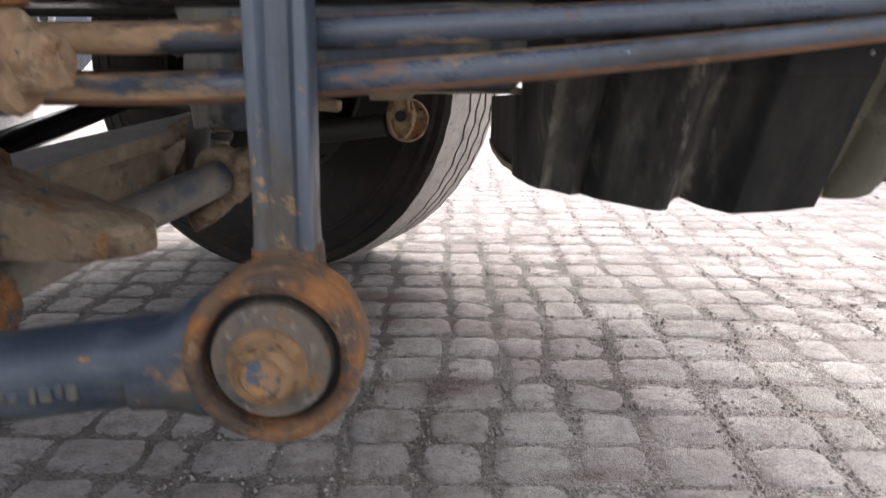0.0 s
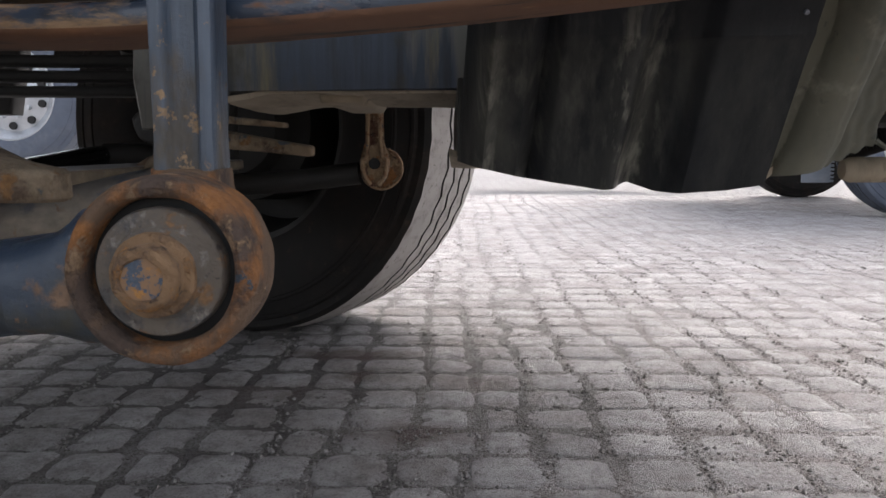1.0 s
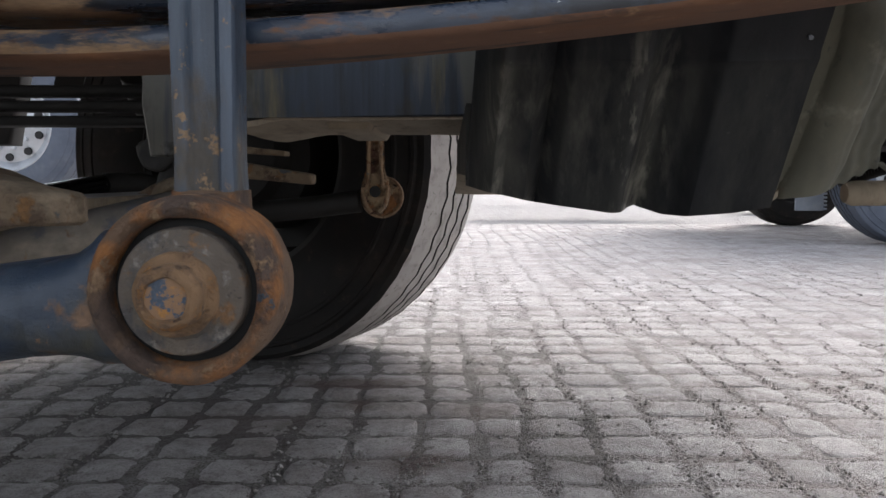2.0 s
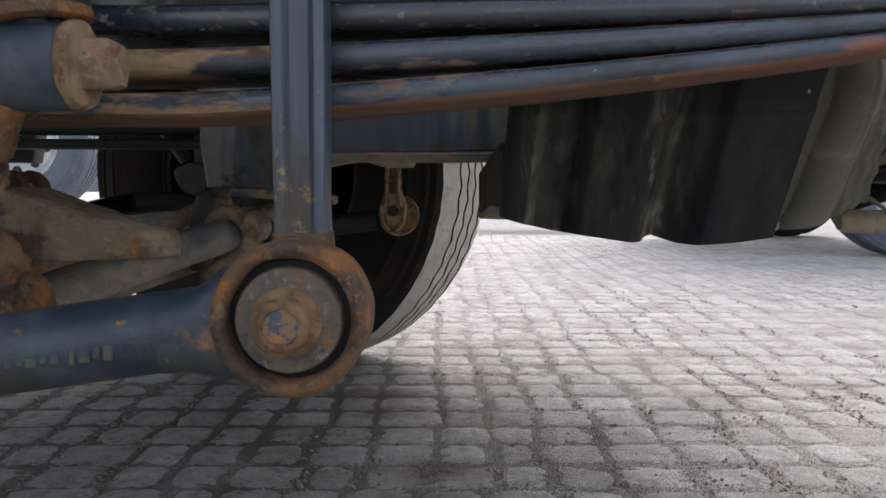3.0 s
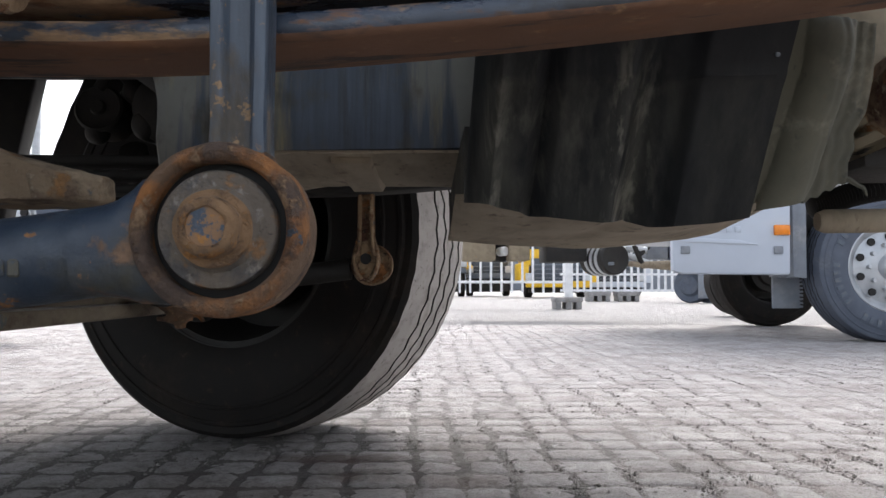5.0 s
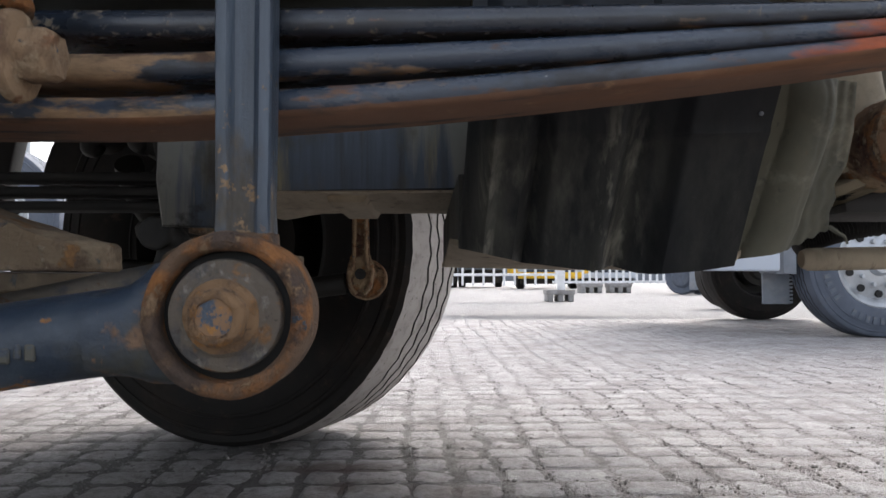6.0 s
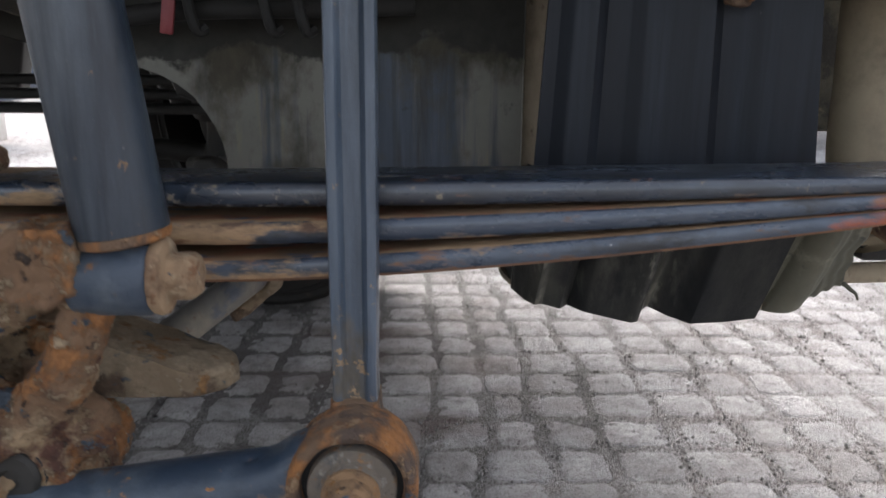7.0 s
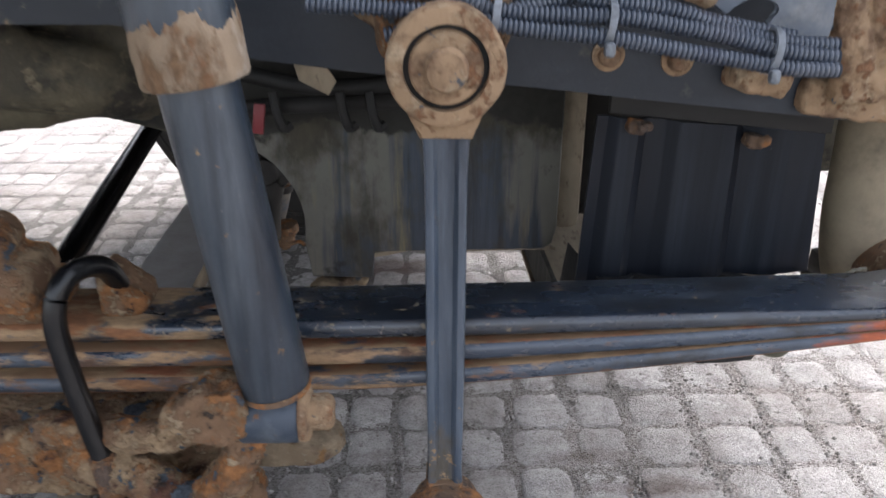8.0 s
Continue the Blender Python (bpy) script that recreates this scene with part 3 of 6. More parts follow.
def grit_colour(nt):
    f, _ = noise_fac(nt, 70, lo=0.38, hi=0.62)
    grit = mix(nt, f, (0.270, 0.250, 0.235), (0.40, 0.382, 0.368))
    g, _ = grain_cells(nt, 330)
    speck = nt.nodes.new("ShaderNodeMapRange")
    speck.inputs["From Min"].default_value, speck.inputs["From Max"].default_value = 0.55, 1.0
    nt.links.new(g, speck.inputs["Value"])
    grit = mix(nt, speck.outputs[0], grit, (0.47, 0.45, 0.43))
    dark = nt.nodes.new("ShaderNodeMapRange")
    dark.inputs["From Min"].default_value, dark.inputs["From Max"].default_value = 0.42, 0.10
    nt.links.new(g, dark.inputs["Value"])
    grit = mix(nt, dark.outputs[0], grit, (0.14, 0.122, 0.110))
    f2, _ = noise_fac(nt, 4, lo=0.45, hi=0.62)
    grit = mix(nt, f2, grit, mix(nt, 0.45, grit, (0.115, 0.085, 0.072)))
    # grit darkened by dirt and by the truck's shade, both put into colour
    grit = mix(nt, dirt_shade_mask(nt, 1.20, 1.85), grit, mix(nt, 0.80, grit, (0.040, 0.032, 0.027)))
    # grit grows paler from y 1.7 to 3.2
    sep = nt.nodes.new("ShaderNodeSeparateXYZ")
    nt.links.new(coords(nt), sep.inputs[0])
    far_pale = nt.nodes.new("ShaderNodeMapRange")
    far_pale.inputs["From Min"].default_value, far_pale.inputs["From Max"].default_value = 1.7, 3.2
    far_pale.inputs["To Max"].default_value = 0.5
    nt.links.new(sep.outputs[1], far_pale.inputs["Value"])
    grit = mix(nt, far_pale.outputs[0], grit, (0.40, 0.385, 0.375))
    return brown_spills(nt, grit)


def ground_material():
    m, nt, bsdf = tree("gritty_paved_ground")
    grit = grit_colour(nt)
    br = nt.nodes.new("ShaderNodeTexBrick")
    br.offset = 0.06
    br.inputs["Scale"].default_value = 1.0
    br.inputs["Brick Width"].default_value, br.inputs["Row Height"].default_value = 0.122, 0.117
    br.inputs["Mortar Size"].default_value = 0.007
    br.inputs["Mortar Smooth"].default_value = 0.6
    br.inputs["Color1"].default_value, br.inputs["Color2"].default_value = (0.375, 0.362, 0.355, 1), (0.33, 0.32, 0.313, 1)
    br.inputs["Mortar"].default_value = (0.305, 0.292, 0.283, 1)
    nt.links.new(coords(nt), br.inputs["Vector"])
    f3, _ = noise_fac(nt, 0.5, lo=0.35, hi=0.65)
    far = mix(nt, f3, br.outputs[0], mix(nt, 0.25, br.outputs[0], (0.30, 0.29, 0.28)))
    sep = nt.nodes.new("ShaderNodeSeparateXYZ")
    nt.links.new(coords(nt), sep.inputs[0])
    mr = nt.nodes.new("ShaderNodeMapRange")
    mr.inputs["From Min"].default_value, mr.inputs["From Max"].default_value = 7.8, 8.4
    nt.links.new(sep.outputs[1], mr.inputs["Value"])
    nt.links.new(mix(nt, mr.outputs[0], grit, far), bsdf.inputs["Base Color"])
    bsdf.inputs["Roughness"].default_value = 0.92
    _, h = noise_fac(nt, 110, detail=10, rough=0.8)
    _, pebbles = grain_cells(nt, 330)
    sub = nt.nodes.new("ShaderNodeMath")
    sub.operation = "SUBTRACT"
    nt.links.new(h, sub.inputs[0])
    nt.links.new(pebbles, sub.inputs[1])
    add_bump(nt, bsdf, sub.outputs[0], 1.0, 0.008)
    return m


def stone_material():
    m, nt, bsdf = tree("worn_grey_paving_stone")
    info = nt.nodes.new("ShaderNodeObjectInfo")
    geo = nt.nodes.new("ShaderNodeNewGeometry")
    rnd = nt.nodes.new("ShaderNodeMath")
    rnd.operation = "ADD"
    nt.links.new(info.outputs["Random"], rnd.inputs[0])
    nt.links.new(geo.outputs["Random Per Island"], rnd.inputs[1])
    fr = nt.nodes.new("ShaderNodeMath")
    fr.operation = "FRACT"
    nt.links.new(rnd.outputs[0], fr.inputs[0])
    base = mix(nt, fr.outputs[0], (0.415, 0.398, 0.392), (0.515, 0.496, 0.490))
    f, _ = noise_fac(nt, 26, lo=0.42, hi=0.62)
    base = mix(nt, f, base, mix(nt, 0.35, base, (0.27, 0.25, 0.235)))
    f2, _ = noise_fac(nt, 4, lo=0.47, hi=0.64)
    base = mix(nt, f2, base, mix(nt, 0.45, base, (0.17, 0.135, 0.115)))
    f4, _ = noise_fac(nt, 210, lo=0.57, hi=0.65)
    base = mix(nt, f4, base, mix(nt, 0.6, base, (0.15, 0.14, 0.13)))
    f5, _ = noise_fac(nt, 260, lo=0.58, hi=0.66)
    base = mix(nt, f5, base, mix(nt, 0.5, base, (0.52, 0.50, 0.49)))
    f7, _ = noise_fac(nt, 60, lo=0.62, hi=0.66)
    base = mix(nt, f7, base, mix(nt, 0.7, base, (0.12, 0.105, 0.095)))
    # stones darkened likewise: dirt together with painted truck shade
    base = mix(nt, dirt_shade_mask(nt, 1.15, 1.80), base, mix(nt, 0.38, base, (0.110, 0.085, 0.072)))
    f8, _ = noise_fac(nt, 22, lo=0.47, hi=0.62, detail=12, rough=0.78)
    base = mix(nt, f8, base, mix(nt, 0.70, base, grit_colour(nt)))
    g, _ = grain_cells(nt, 420)
    pit = nt.nodes.new("ShaderNodeMapRange")
    pit.inputs["From Min"].default_value, pit.inputs["From Max"].default_value = 0.30, 0.02
    pit.inputs["To Max"].default_value = 0.55
    nt.links.new(g, pit.inputs["Value"])
    base = mix(nt, pit.outputs[0], base, (0.12, 0.11, 0.10))
    base = brown_spills(nt, base)
    nt.links.new(base, bsdf.inputs["Base Color"])
    bsdf.inputs["Roughness"].default_value = 0.88
    _, h = noise_fac(nt, 75, detail=12, rough=0.82)
    add_bump(nt, bsdf, h, 1.0, 0.014)
    return m


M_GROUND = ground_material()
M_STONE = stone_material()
bm = bmesh.new()
for a, b, c, d in (((-400, -300), (400, -300), (400, 700), (-400, 700)),):
    bm.faces.new([bm.verts.new((x, y, -0.0055)) for x, y in (a, b, c, d)])
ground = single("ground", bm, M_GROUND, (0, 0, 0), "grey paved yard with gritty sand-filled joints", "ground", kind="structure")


# ---- leaf springs ----
def leaf_heights(x):
    """Undersides and thickness of the three leaves at x, bottom first."""
    s = max(0.0, (x + 0.2) / 0.48)
    low = 0.590 + 0.0432 * s ** 1.5
    top = 0.672 + 0.008 * s
    total = max(top - low, 0.036)
    gap = max(0.0006, 0.0112 * (1 - s))
    th = (total - 2 * gap) / 3
    return [low + k * (th + gap) for k in range(3)], th


def leaf_spring(y0, y1, label, far=False, lift=0.0):
    t = thing("leaf_spring", (-0.2, (y0 + y1) / 2, 0.59), label, "leaf spring", "leaf springs of the front axle")
    for k, (x0, x1) in enumerate(((-1.50, 0.40), (-1.55, 0.46), (-1.60, 0.58)) if far else ((-0.98, 0.40), (-1.02, 0.46), (-1.06, 0.58))):
        bm = bmesh.new()
        n = 48
        prof = []
        rings = []
        for i in range(n + 1):
            x = x0 + (x1 - x0) * i / n
            zs, th = leaf_heights(x)
            z0, z1 = zs[k] + lift, zs[k] + th + lift
            r = min(0.42 * th, 0.008)
            ring = []
            for (yy, zz, a0) in ((y1 - r, z1 - r, 0), (y0 + r, z1 - r, 90), (y0 + r, z0 + r, 180), (y1 - r, z0 + r, 270)):
                for a in (0, 30, 60, 90):
                    ang = radians(a0 + a)
                    ring.append(bm.verts.new((x, yy + r * math.cos(ang), zz + r * math.sin(ang))))
            rings.append(ring)
        for r0, r1 in zip(rings, rings[1:]):
            for j in range(16):
                bm.faces.new((r0[j], r0[(j + 1) % 16], r1[(j + 1) % 16], r1[j]))
        bm.faces.new(rings[0])
        bm.faces.new(rings[-1])
        bm.normal_update()
        # the far spring is near-black throughout: its shade is put into the colour
        leaf = part("leaf", bm, M_NEAR_BLACK if far else M_LEAF if k == 2 else M_LEAF_RUSTY, t)
        leaf.data.materials.append(M_LEAF_UNDER)
        leaf.data.materials.append(M_LEDGE)
        if k < 2 and not far:
            for f in leaf.data.polygons:
                if f.normal.z > 0.8:
                    f.material_index = 2
        if k == 0 and not far:
            for f in leaf.data.polygons:
                if f.normal.z < -0.6:
                    f.material_index = 1
    return t


leaf_spring(0.495, 0.582, "three-leaf blue painted spring with rust patches under the chassis")
leaf_spring(1.655, 1.742, "leaf spring on the opposite side of the axle, coloured dark for shade", far=True, lift=0.034)

# ---- stabilizer bar and its link ----
EX, EZ = -0.0898, 0.461
bar = thing("stabilizer_bar", (EX, 0.42, EZ), "blue forged stabilizer arm with rusty end eye", "stabilizer bar")
bm = bmesh.new()
tube(bm, [(-0.134, 0.430, 0.4545), (-0.142, 0.431, 0.4535), (-0.152, 0.432, 0.452), (-0.21, 0.432, 0.444), (-0.30, 0.43, 0.432), (-0.45, 0.425, 0.418), (-0.70, 0.43, 0.42)],
     lambda t: 0.0235 + 0.003 * min(1, t * 3) + 0.004 * max(0, 1 - t * 6), 60, 24)
part("arm", bm, M_ARM, bar)
bm = bmesh.new()
rings = []
for x, h, zc in ((-0.172, 0.0250, 0.4485), (-0.160, 0.0262, 0.4500), (-0.150, 0.0285, 0.4515), (-0.142, 0.0322, 0.4535), (-0.136, 0.0358, 0.4555), (0, 0.0385, 0.4570)):
    ring = []
    for a in np.linspace(0, 2 * math.pi, 40, endpoint=False):
        z = zc + h * math.copysign(abs(math.sin(a)) ** 0.85, math.sin(a))
        at = x if x else EX - math.sqrt(0.0475 ** 2 - (z - EZ) ** 2)
        ring.append(bm.verts.new((min(at, EX - math.sqrt(max(0.0, 0.0475 ** 2 - (z - EZ) ** 2))), 0.4285 + 0.0255 * math.copysign(abs(math.cos(a)) ** 0.7, math.cos(a)), z)))
    rings.append(ring)
for r0, r1 in zip(rings, rings[1:]):
    for k in range(40):
        bm.faces.new((r0[k], r0[(k + 1) % 40], r1[(k + 1) % 40], r1[k]))
bm.normal_update()
roughen(bm, 0.0012, 60)
part("neck", bm, M_ARM, bar, "forged neck with rust at its edge")
bm = bmesh.new()
lathe(bm, (EX, 0.398, EZ), (0, 1, 0), [(0.0060, 0.0382), (0.0022, 0.0392), (0.0004, 0.0412), (0.0, 0.0432), (0.0012, 0.0456), (0.0036, 0.0476), (0.0080, 0.0490), (0.046, 0.0490), (0.053, 0.0470), (0.056, 0.0430), (0.056, 0.0382), (0.0060, 0.0382)], 96)
roughen(bm, 0.0011, 60)
eye = part("eye", bm, M_RUST_EYE, bar, "rusty forged eye")
bm = bmesh.new()
washer_ring(bm, (EX, 0.4130, EZ), (0, 1, 0), 0.0300, 0.0384, 0.036, 0.001, 64)
part("rubber_bush", bm, M_RUBBER, bar, "black rubber bush")
bm = bmesh.new()
lathe(bm, (EX, 0.4035, EZ), (0, -1, 0), [(-0.04, 0.0332), (-0.001, 0.0332), (0.0015, 0.0322), (0.0025, 0.0290), (0.0030, 0.0240), (0.0058, 0.0225), (0.0085, 0.0195), (0.0095, 0.0185), (0.0095, 0.0)], 48)
part("washer", bm, M_DISC, bar, "worn conical washer")
bm = bmesh.new()
lathe(bm, (EX, 0.3955, EZ), (0, -1, 0), [(0, 0.0215), (0.003, 0.0212), (0.0042, 0.0190), (0.0050, 0.0176), (0.0125, 0.0172), (0.0160, 0.0158), (0.0175, 0.0136), (0.0175, 0.0112), (0.0155, 0.0104)], 48)
for v in bm.verts:
    d = v.co - Vector((EX, v.co.y, EZ))
    if v.co.y < 0.3910:
        flat = 1 - 0.055 * abs(math.cos(3 * math.atan2(d.z, d.x) + 0.6))
        v.co = Vector((EX, v.co.y, EZ)) + d * flat
bm.normal_update()
roughen(bm, 0.0007, 140)
part("bolt", bm, M_BOLT, bar, "orange rusted bolt head with worn corners")
bm = bmesh.new()
lathe(bm, (EX, 0.3795, EZ), (0, -1, 0), [(-0.004, 0.0112), (-0.0002, 0.0110), (0.0006, 0.0060), (0.0002, 0)], 32)
roughen(bm, 0.0006, 160)
part("stud_end", bm, M_CHIP, bar, "stud end with chipped blue paint")
# raised casting marks on the arm, not legible
random.seed(5)
x = -0.315
while x < -0.195:
    w = random.choice((0.003, 0.004, 0.006, 0.007))
    zc = 0.4395 + 0.12 * (x + 0.21) + random.uniform(-0.001, 0.001)
    h = random.choice((0.0035, 0.0045, 0.005))
    bm = bmesh.new()
    box(bm, (x, 0.4040, zc - h), (x + w, 0.412, zc + h), 0.0012, seg=1)
    part("casting_mark", bm, M_MARK, bar, "raised casting mark")
    x += w + random.choice((0.002, 0.0025, 0.006))

link = thing("stabilizer_link", (-0.09, 0.46, 0.46), "upright blue H-section link rod with rusty eyes at both ends", "link rod")
bm = bmesh.new()
# H-section: two flanges with a sunken web, width varies along the height
zs = [0.475, 0.50, 0.53, 0.56, 0.62, 0.70, 0.78, 0.84, 0.872, 0.892, 0.905]
halves = [0.0200, 0.0182, 0.0170, 0.0175, 0.0181, 0.0184, 0.0184, 0.0185, 0.0196, 0.0240, 0.0305]
cx = [-0.0905] * 11
rings = []
for z, h, c in zip(zs, halves, cx):
    deep = interp(z, [0.49, 0.515, 0.865, 0.885], [0.0006, 0.0070, 0.0070, 0.0006])
    e = 0.0032
    y0, y1 = 0.446, 0.479
    arc = [(-0.60 * h, 0.0), (-0.53 * h, 0.16 * deep), (-0.43 * h, 0.80 * deep), (-0.34 * h, deep), (0.0, 1.06 * deep), (0.34 * h, deep), (0.43 * h, 0.80 * deep), (0.53 * h, 0.16 * deep), (0.60 * h, 0.0)]
    sec = [(-h, y0 + e), (-h + 0.3 * e, y0 + 0.3 * e), (-h + e, y0)] + [(a, y0 + b) for a, b in arc] + [(h - e, y0), (h - 0.3 * e, y0 + 0.3 * e), (h, y0 + e), (h, y1 - e), (h - e, y1)] + [(-a, y1 - b) for a, b in arc] + [(-h + e, y1), (-h, y1 - e)]
    rings.append([bm.verts.new((c + a, b, z)) for a, b in sec])
sides = len(rings[0])
for r0, r1 in zip(rings, rings[1:]):
    for j in range(sides):
        bm.faces.new((r0[j], r0[(j + 1) % sides], r1[(j + 1) % sides], r1[j]))
bm.faces.new(rings[0])
bm.faces.new(rings[-1])
part("rod", bm, M_ROD, link, sharp=34)
bm = bmesh.new()
washer_ring(bm, (-0.088, 0.449, EZ), (0, 1, 0), 0.012, 0.034, 0.036, 0.004, 40)
prism(bm, [(-0.115, 0.470), (-0.1105, 0.492), (-0.1092, 0.512), (-0.0718, 0.512), (-0.0705, 0.492), (-0.066, 0.470)], 0.4440, 0.4815, 0.004)
roughen(bm, 0.0012, 80)
part("lower_eye", bm, M_RUST_EYE, link, "rusty lower eye")
TX, TZ = -0.0912, 0.9395
bm = bmesh.new()
washer_ring(bm, (TX, 0.424, TZ), (0, 1, 0), 0.0340, 0.0480, 0.060, 0.006, 56)
prism(bm, [(-0.1350, 0.926), (-0.1195, 0.893), (-0.1130, 0.877), (-0.0690, 0.877), (-0.0625, 0.893), (-0.0470, 0.926)], 0.4405, 0.482, 0.004)
roughen(bm, 0.0012, 70)
top_eye = part("upper_eye", bm, M_TAN, link, "mud-covered upper eye")
bm = bmesh.new()
washer_ring(bm, (TX, 0.433, TZ), (0, 1, 0), 0.0295, 0.0341, 0.044, 0.001, 48)
part("rubber_bush", bm, M_RUBBER, link, "black rubber bush")
bm = bmesh.new()
lathe(bm, (TX, 0.428, TZ), (0, -1, 0), [(-0.04, 0.0296), (0.0, 0.0296), (0.002, 0.028), (0.003, 0.022), (0.004, 0.019), (0.004, 0)], 48)
part("washer", bm, M_TAN, link)
bm = bmesh.new()
lathe(bm, (TX, 0.424, TZ), (0, -1, 0), [(0, 0.0180), (0.008, 0.0172), (0.012, 0.0150), (0.0135, 0.009), (0.0135, 0)], 28)
part("bolt", bm, M_TAN, link)

# ---- shock absorber ----
shock = thing("shock_absorber", (-0.235, 0.42, 0.612), "grey-blue shock absorber with mud on its dust tube", "shock absorber")
lean = Vector((-0.130, 0.0, 1.0)).normalized()
foot = Vector((-0.2475, 0.425, 0.648))
bm = bmesh.new()
lathe(bm, foot, lean, [(-0.004, 0.020), (-0.004, 0.0265), (0.0, 0.0305), (0.004, 0.0320), (0.30, 0.0320), (0.30, 0.0)], 48)
part("body", bm, M_BLUE, shock)
bm = bmesh.new()
lathe(bm, foot + lean * 0.288, lean, [(0, 0.0335), (0, 0.0385), (0.003, 0.0405), (0.06, 0.0415), (0.40, 0.0415), (0.40, 0.0)], 48)
part("dust_tube", bm, M_BLUE, shock)
bm = bmesh.new()
a0, b0 = ring_frame(lean)
crust_rows = []
for j in range(15):
    row = []
    for k in range(120):
        ang = k / 120 * 2 * math.pi
        q = a0 * math.cos(ang) + b0 * math.sin(ang)
        tall = 0.052 + 0.020 * noise.noise(q * 1.6 + Vector((3, 0, 0))) + 0.020 * noise.noise(q * 5) + 0.008 * noise.noise(q * 16)
        up_by = tall * j / 14
        rad = 0.0424 + 0.0012 * noise.noise(q * 6 + lean * up_by * 90) - 0.0012 * max(0, j - 11) / 3 - (0.0016 if j == 0 else 0)
        row.append(bm.verts.new(foot + lean * (0.2862 + up_by) + q * rad))
    crust_rows.append(row)
for r0, r1 in zip(crust_rows, crust_rows[1:]):
    for k in range(120):
        bm.faces.new((r0[k], r0[(k + 1) % 120], r1[(k + 1) % 120], r1[k]))
part("mud_crust", bm, M_CRUST, shock, "pale dried mud crust round the lower rim")
bm = bmesh.new()
lathe(bm, foot + lean * -0.005, lean, [(0, 0.020), (-0.001, 0.0270), (0.001, 0.0318), (0.005, 0.0326), (0.0075, 0.0322)], 48)
roughen(bm, 0.0010, 90)
part("base_rim", bm, M_RUST_EYE, shock, "rusty lower rim")
bm = bmesh.new()
lathe(bm, (-0.282, 0.425, 0.618), (1, 0, 0), [(0, 0.012), (0, 0.0265), (0.003, 0.0285), (0.052, 0.0285), (0.055, 0.0265), (0.055, 0.012)], 40)
box(bm, (-0.262, 0.408, 0.622), (-0.234, 0.442, 0.650), 0.004)
part("mount_eye", bm, M_BLUE_RUSTY, shock, "blue lower mount eye")
bm = bmesh.new()
lathe(bm, (-0.2265, 0.425, 0.618), (1, 0, 0), [(0, 0.010), (0, 0.0275), (0.004, 0.0285), (0.008, 0.0270), (0.010, 0.018), (0.010, 0.010)], 40)
bmesh.ops.subdivide_edges(bm, edges=bm.edges, cuts=1)
bm.normal_update()
roughen(bm, 0.0007, 110)
part("flange_washer", bm, M_TAN, shock, "encrusted flange washer")
bm = bmesh.new()
hex_head(bm, (-0.217, 0.425, 0.618), (1, 0, 0), 0.0175, 0.021)
bmesh.ops.subdivide_edges(bm, edges=bm.edges, cuts=3, use_grid_fill=True)
bm.normal_update()
roughen(bm, 0.0006, 120)
part("nut", bm, M_TAN, shock, "encrusted nut", sharp=60)

# ---- cast clamp under the spring, with the shock bracket ----
def wedge(bm, a, b, bevel):
    """A tapered bar between two upright rectangles: (x, y0, y1, z0, z1) each."""
    vs = [bm.verts.new((r[0], y, z)) for r in (a, b) for y, z in ((r[1], r[3]), (r[2], r[3]), (r[2], r[4]), (r[1], r[4]))]
    fs = [bm.faces.new([vs[k] for k in q]) for q in ((3, 2, 1, 0), (4, 5, 6, 7), (0, 1, 5, 4), (1, 2, 6, 5), (2, 3, 7, 6), (3, 0, 4, 7))]
    bmesh.ops.bevel(bm, geom=list({e for f in fs for e in f.edges}), offset=bevel, segments=2, affect="EDGES", profile=0.5)
    return bm


clamp = thing("cast_axle_clamp", (-0.4, 0.5, 0.45), "heavily rusted cast clamp bolted under the leaf spring", "axle clamp")
bm = bmesh.new()
box(bm, (-0.74, 0.478, 0.47), (-0.43, 0.62, 0.556), 0.012)
ear = [(-0.340, 0.646), (-0.331, 0.654), (-0.322, 0.653), (-0.313, 0.663), (-0.306, 0.667), (-0.290, 0.666), (-0.270, 0.669), (-0.264, 0.657), (-0.267, 0.622), (-0.288, 0.612), (-0.308, 0.616), (-0.321, 0.620), (-0.328, 0.628), (-0.345, 0.632)]
prism(bm, [(x - 0.006, z - 0.010) for x, z in ear], 0.394, 0.440, 0.003)
tube(bm, [(-0.280, 0.422, 0.620), (-0.279, 0.424, 0.588), (-0.292, 0.426, 0.556), (-0.312, 0.430, 0.526), (-0.338, 0.440, 0.492)], lambda t: 0.0165 + 0.008 * t, 18, 12)
tube(bm, [(-0.335, 0.445, 0.505), (-0.305, 0.450, 0.495), (-0.290, 0.455, 0.475)], 0.022, 12, 12)
tube(bm, [(-0.50, 0.475, 0.565), (-0.42, 0.458, 0.570), (-0.36, 0.444, 0.578), (-0.30, 0.438, 0.606)], lambda t: 0.020 - 0.006 * t, 18, 12)
tube(bm, [(-0.47, 0.468, 0.535), (-0.42, 0.455, 0.530), (-0.37, 0.44, 0.512), (-0.34, 0.43, 0.48)], 0.024, 16, 12)
lathe(bm, (-0.345, 0.420, 0.462), (0, 1, 0), [(0, 0.0), (0, 0.038), (0.006, 0.044), (0.09, 0.044), (0.09, 0)], 24)
lathe(bm, (-0.320, 0.440, 0.452), (0, 1, 0), [(0, 0.0), (0, 0.026), (0.006, 0.032), (0.08, 0.032), (0.08, 0)], 20)
tube(bm, [(-0.46, 0.46, 0.44), (-0.40, 0.44, 0.46), (-0.36, 0.43, 0.43)], 0.035, 12, 12)
box(bm, (-0.44, 0.500, 0.47), (-0.325, 0.60, 0.555), 0.012)
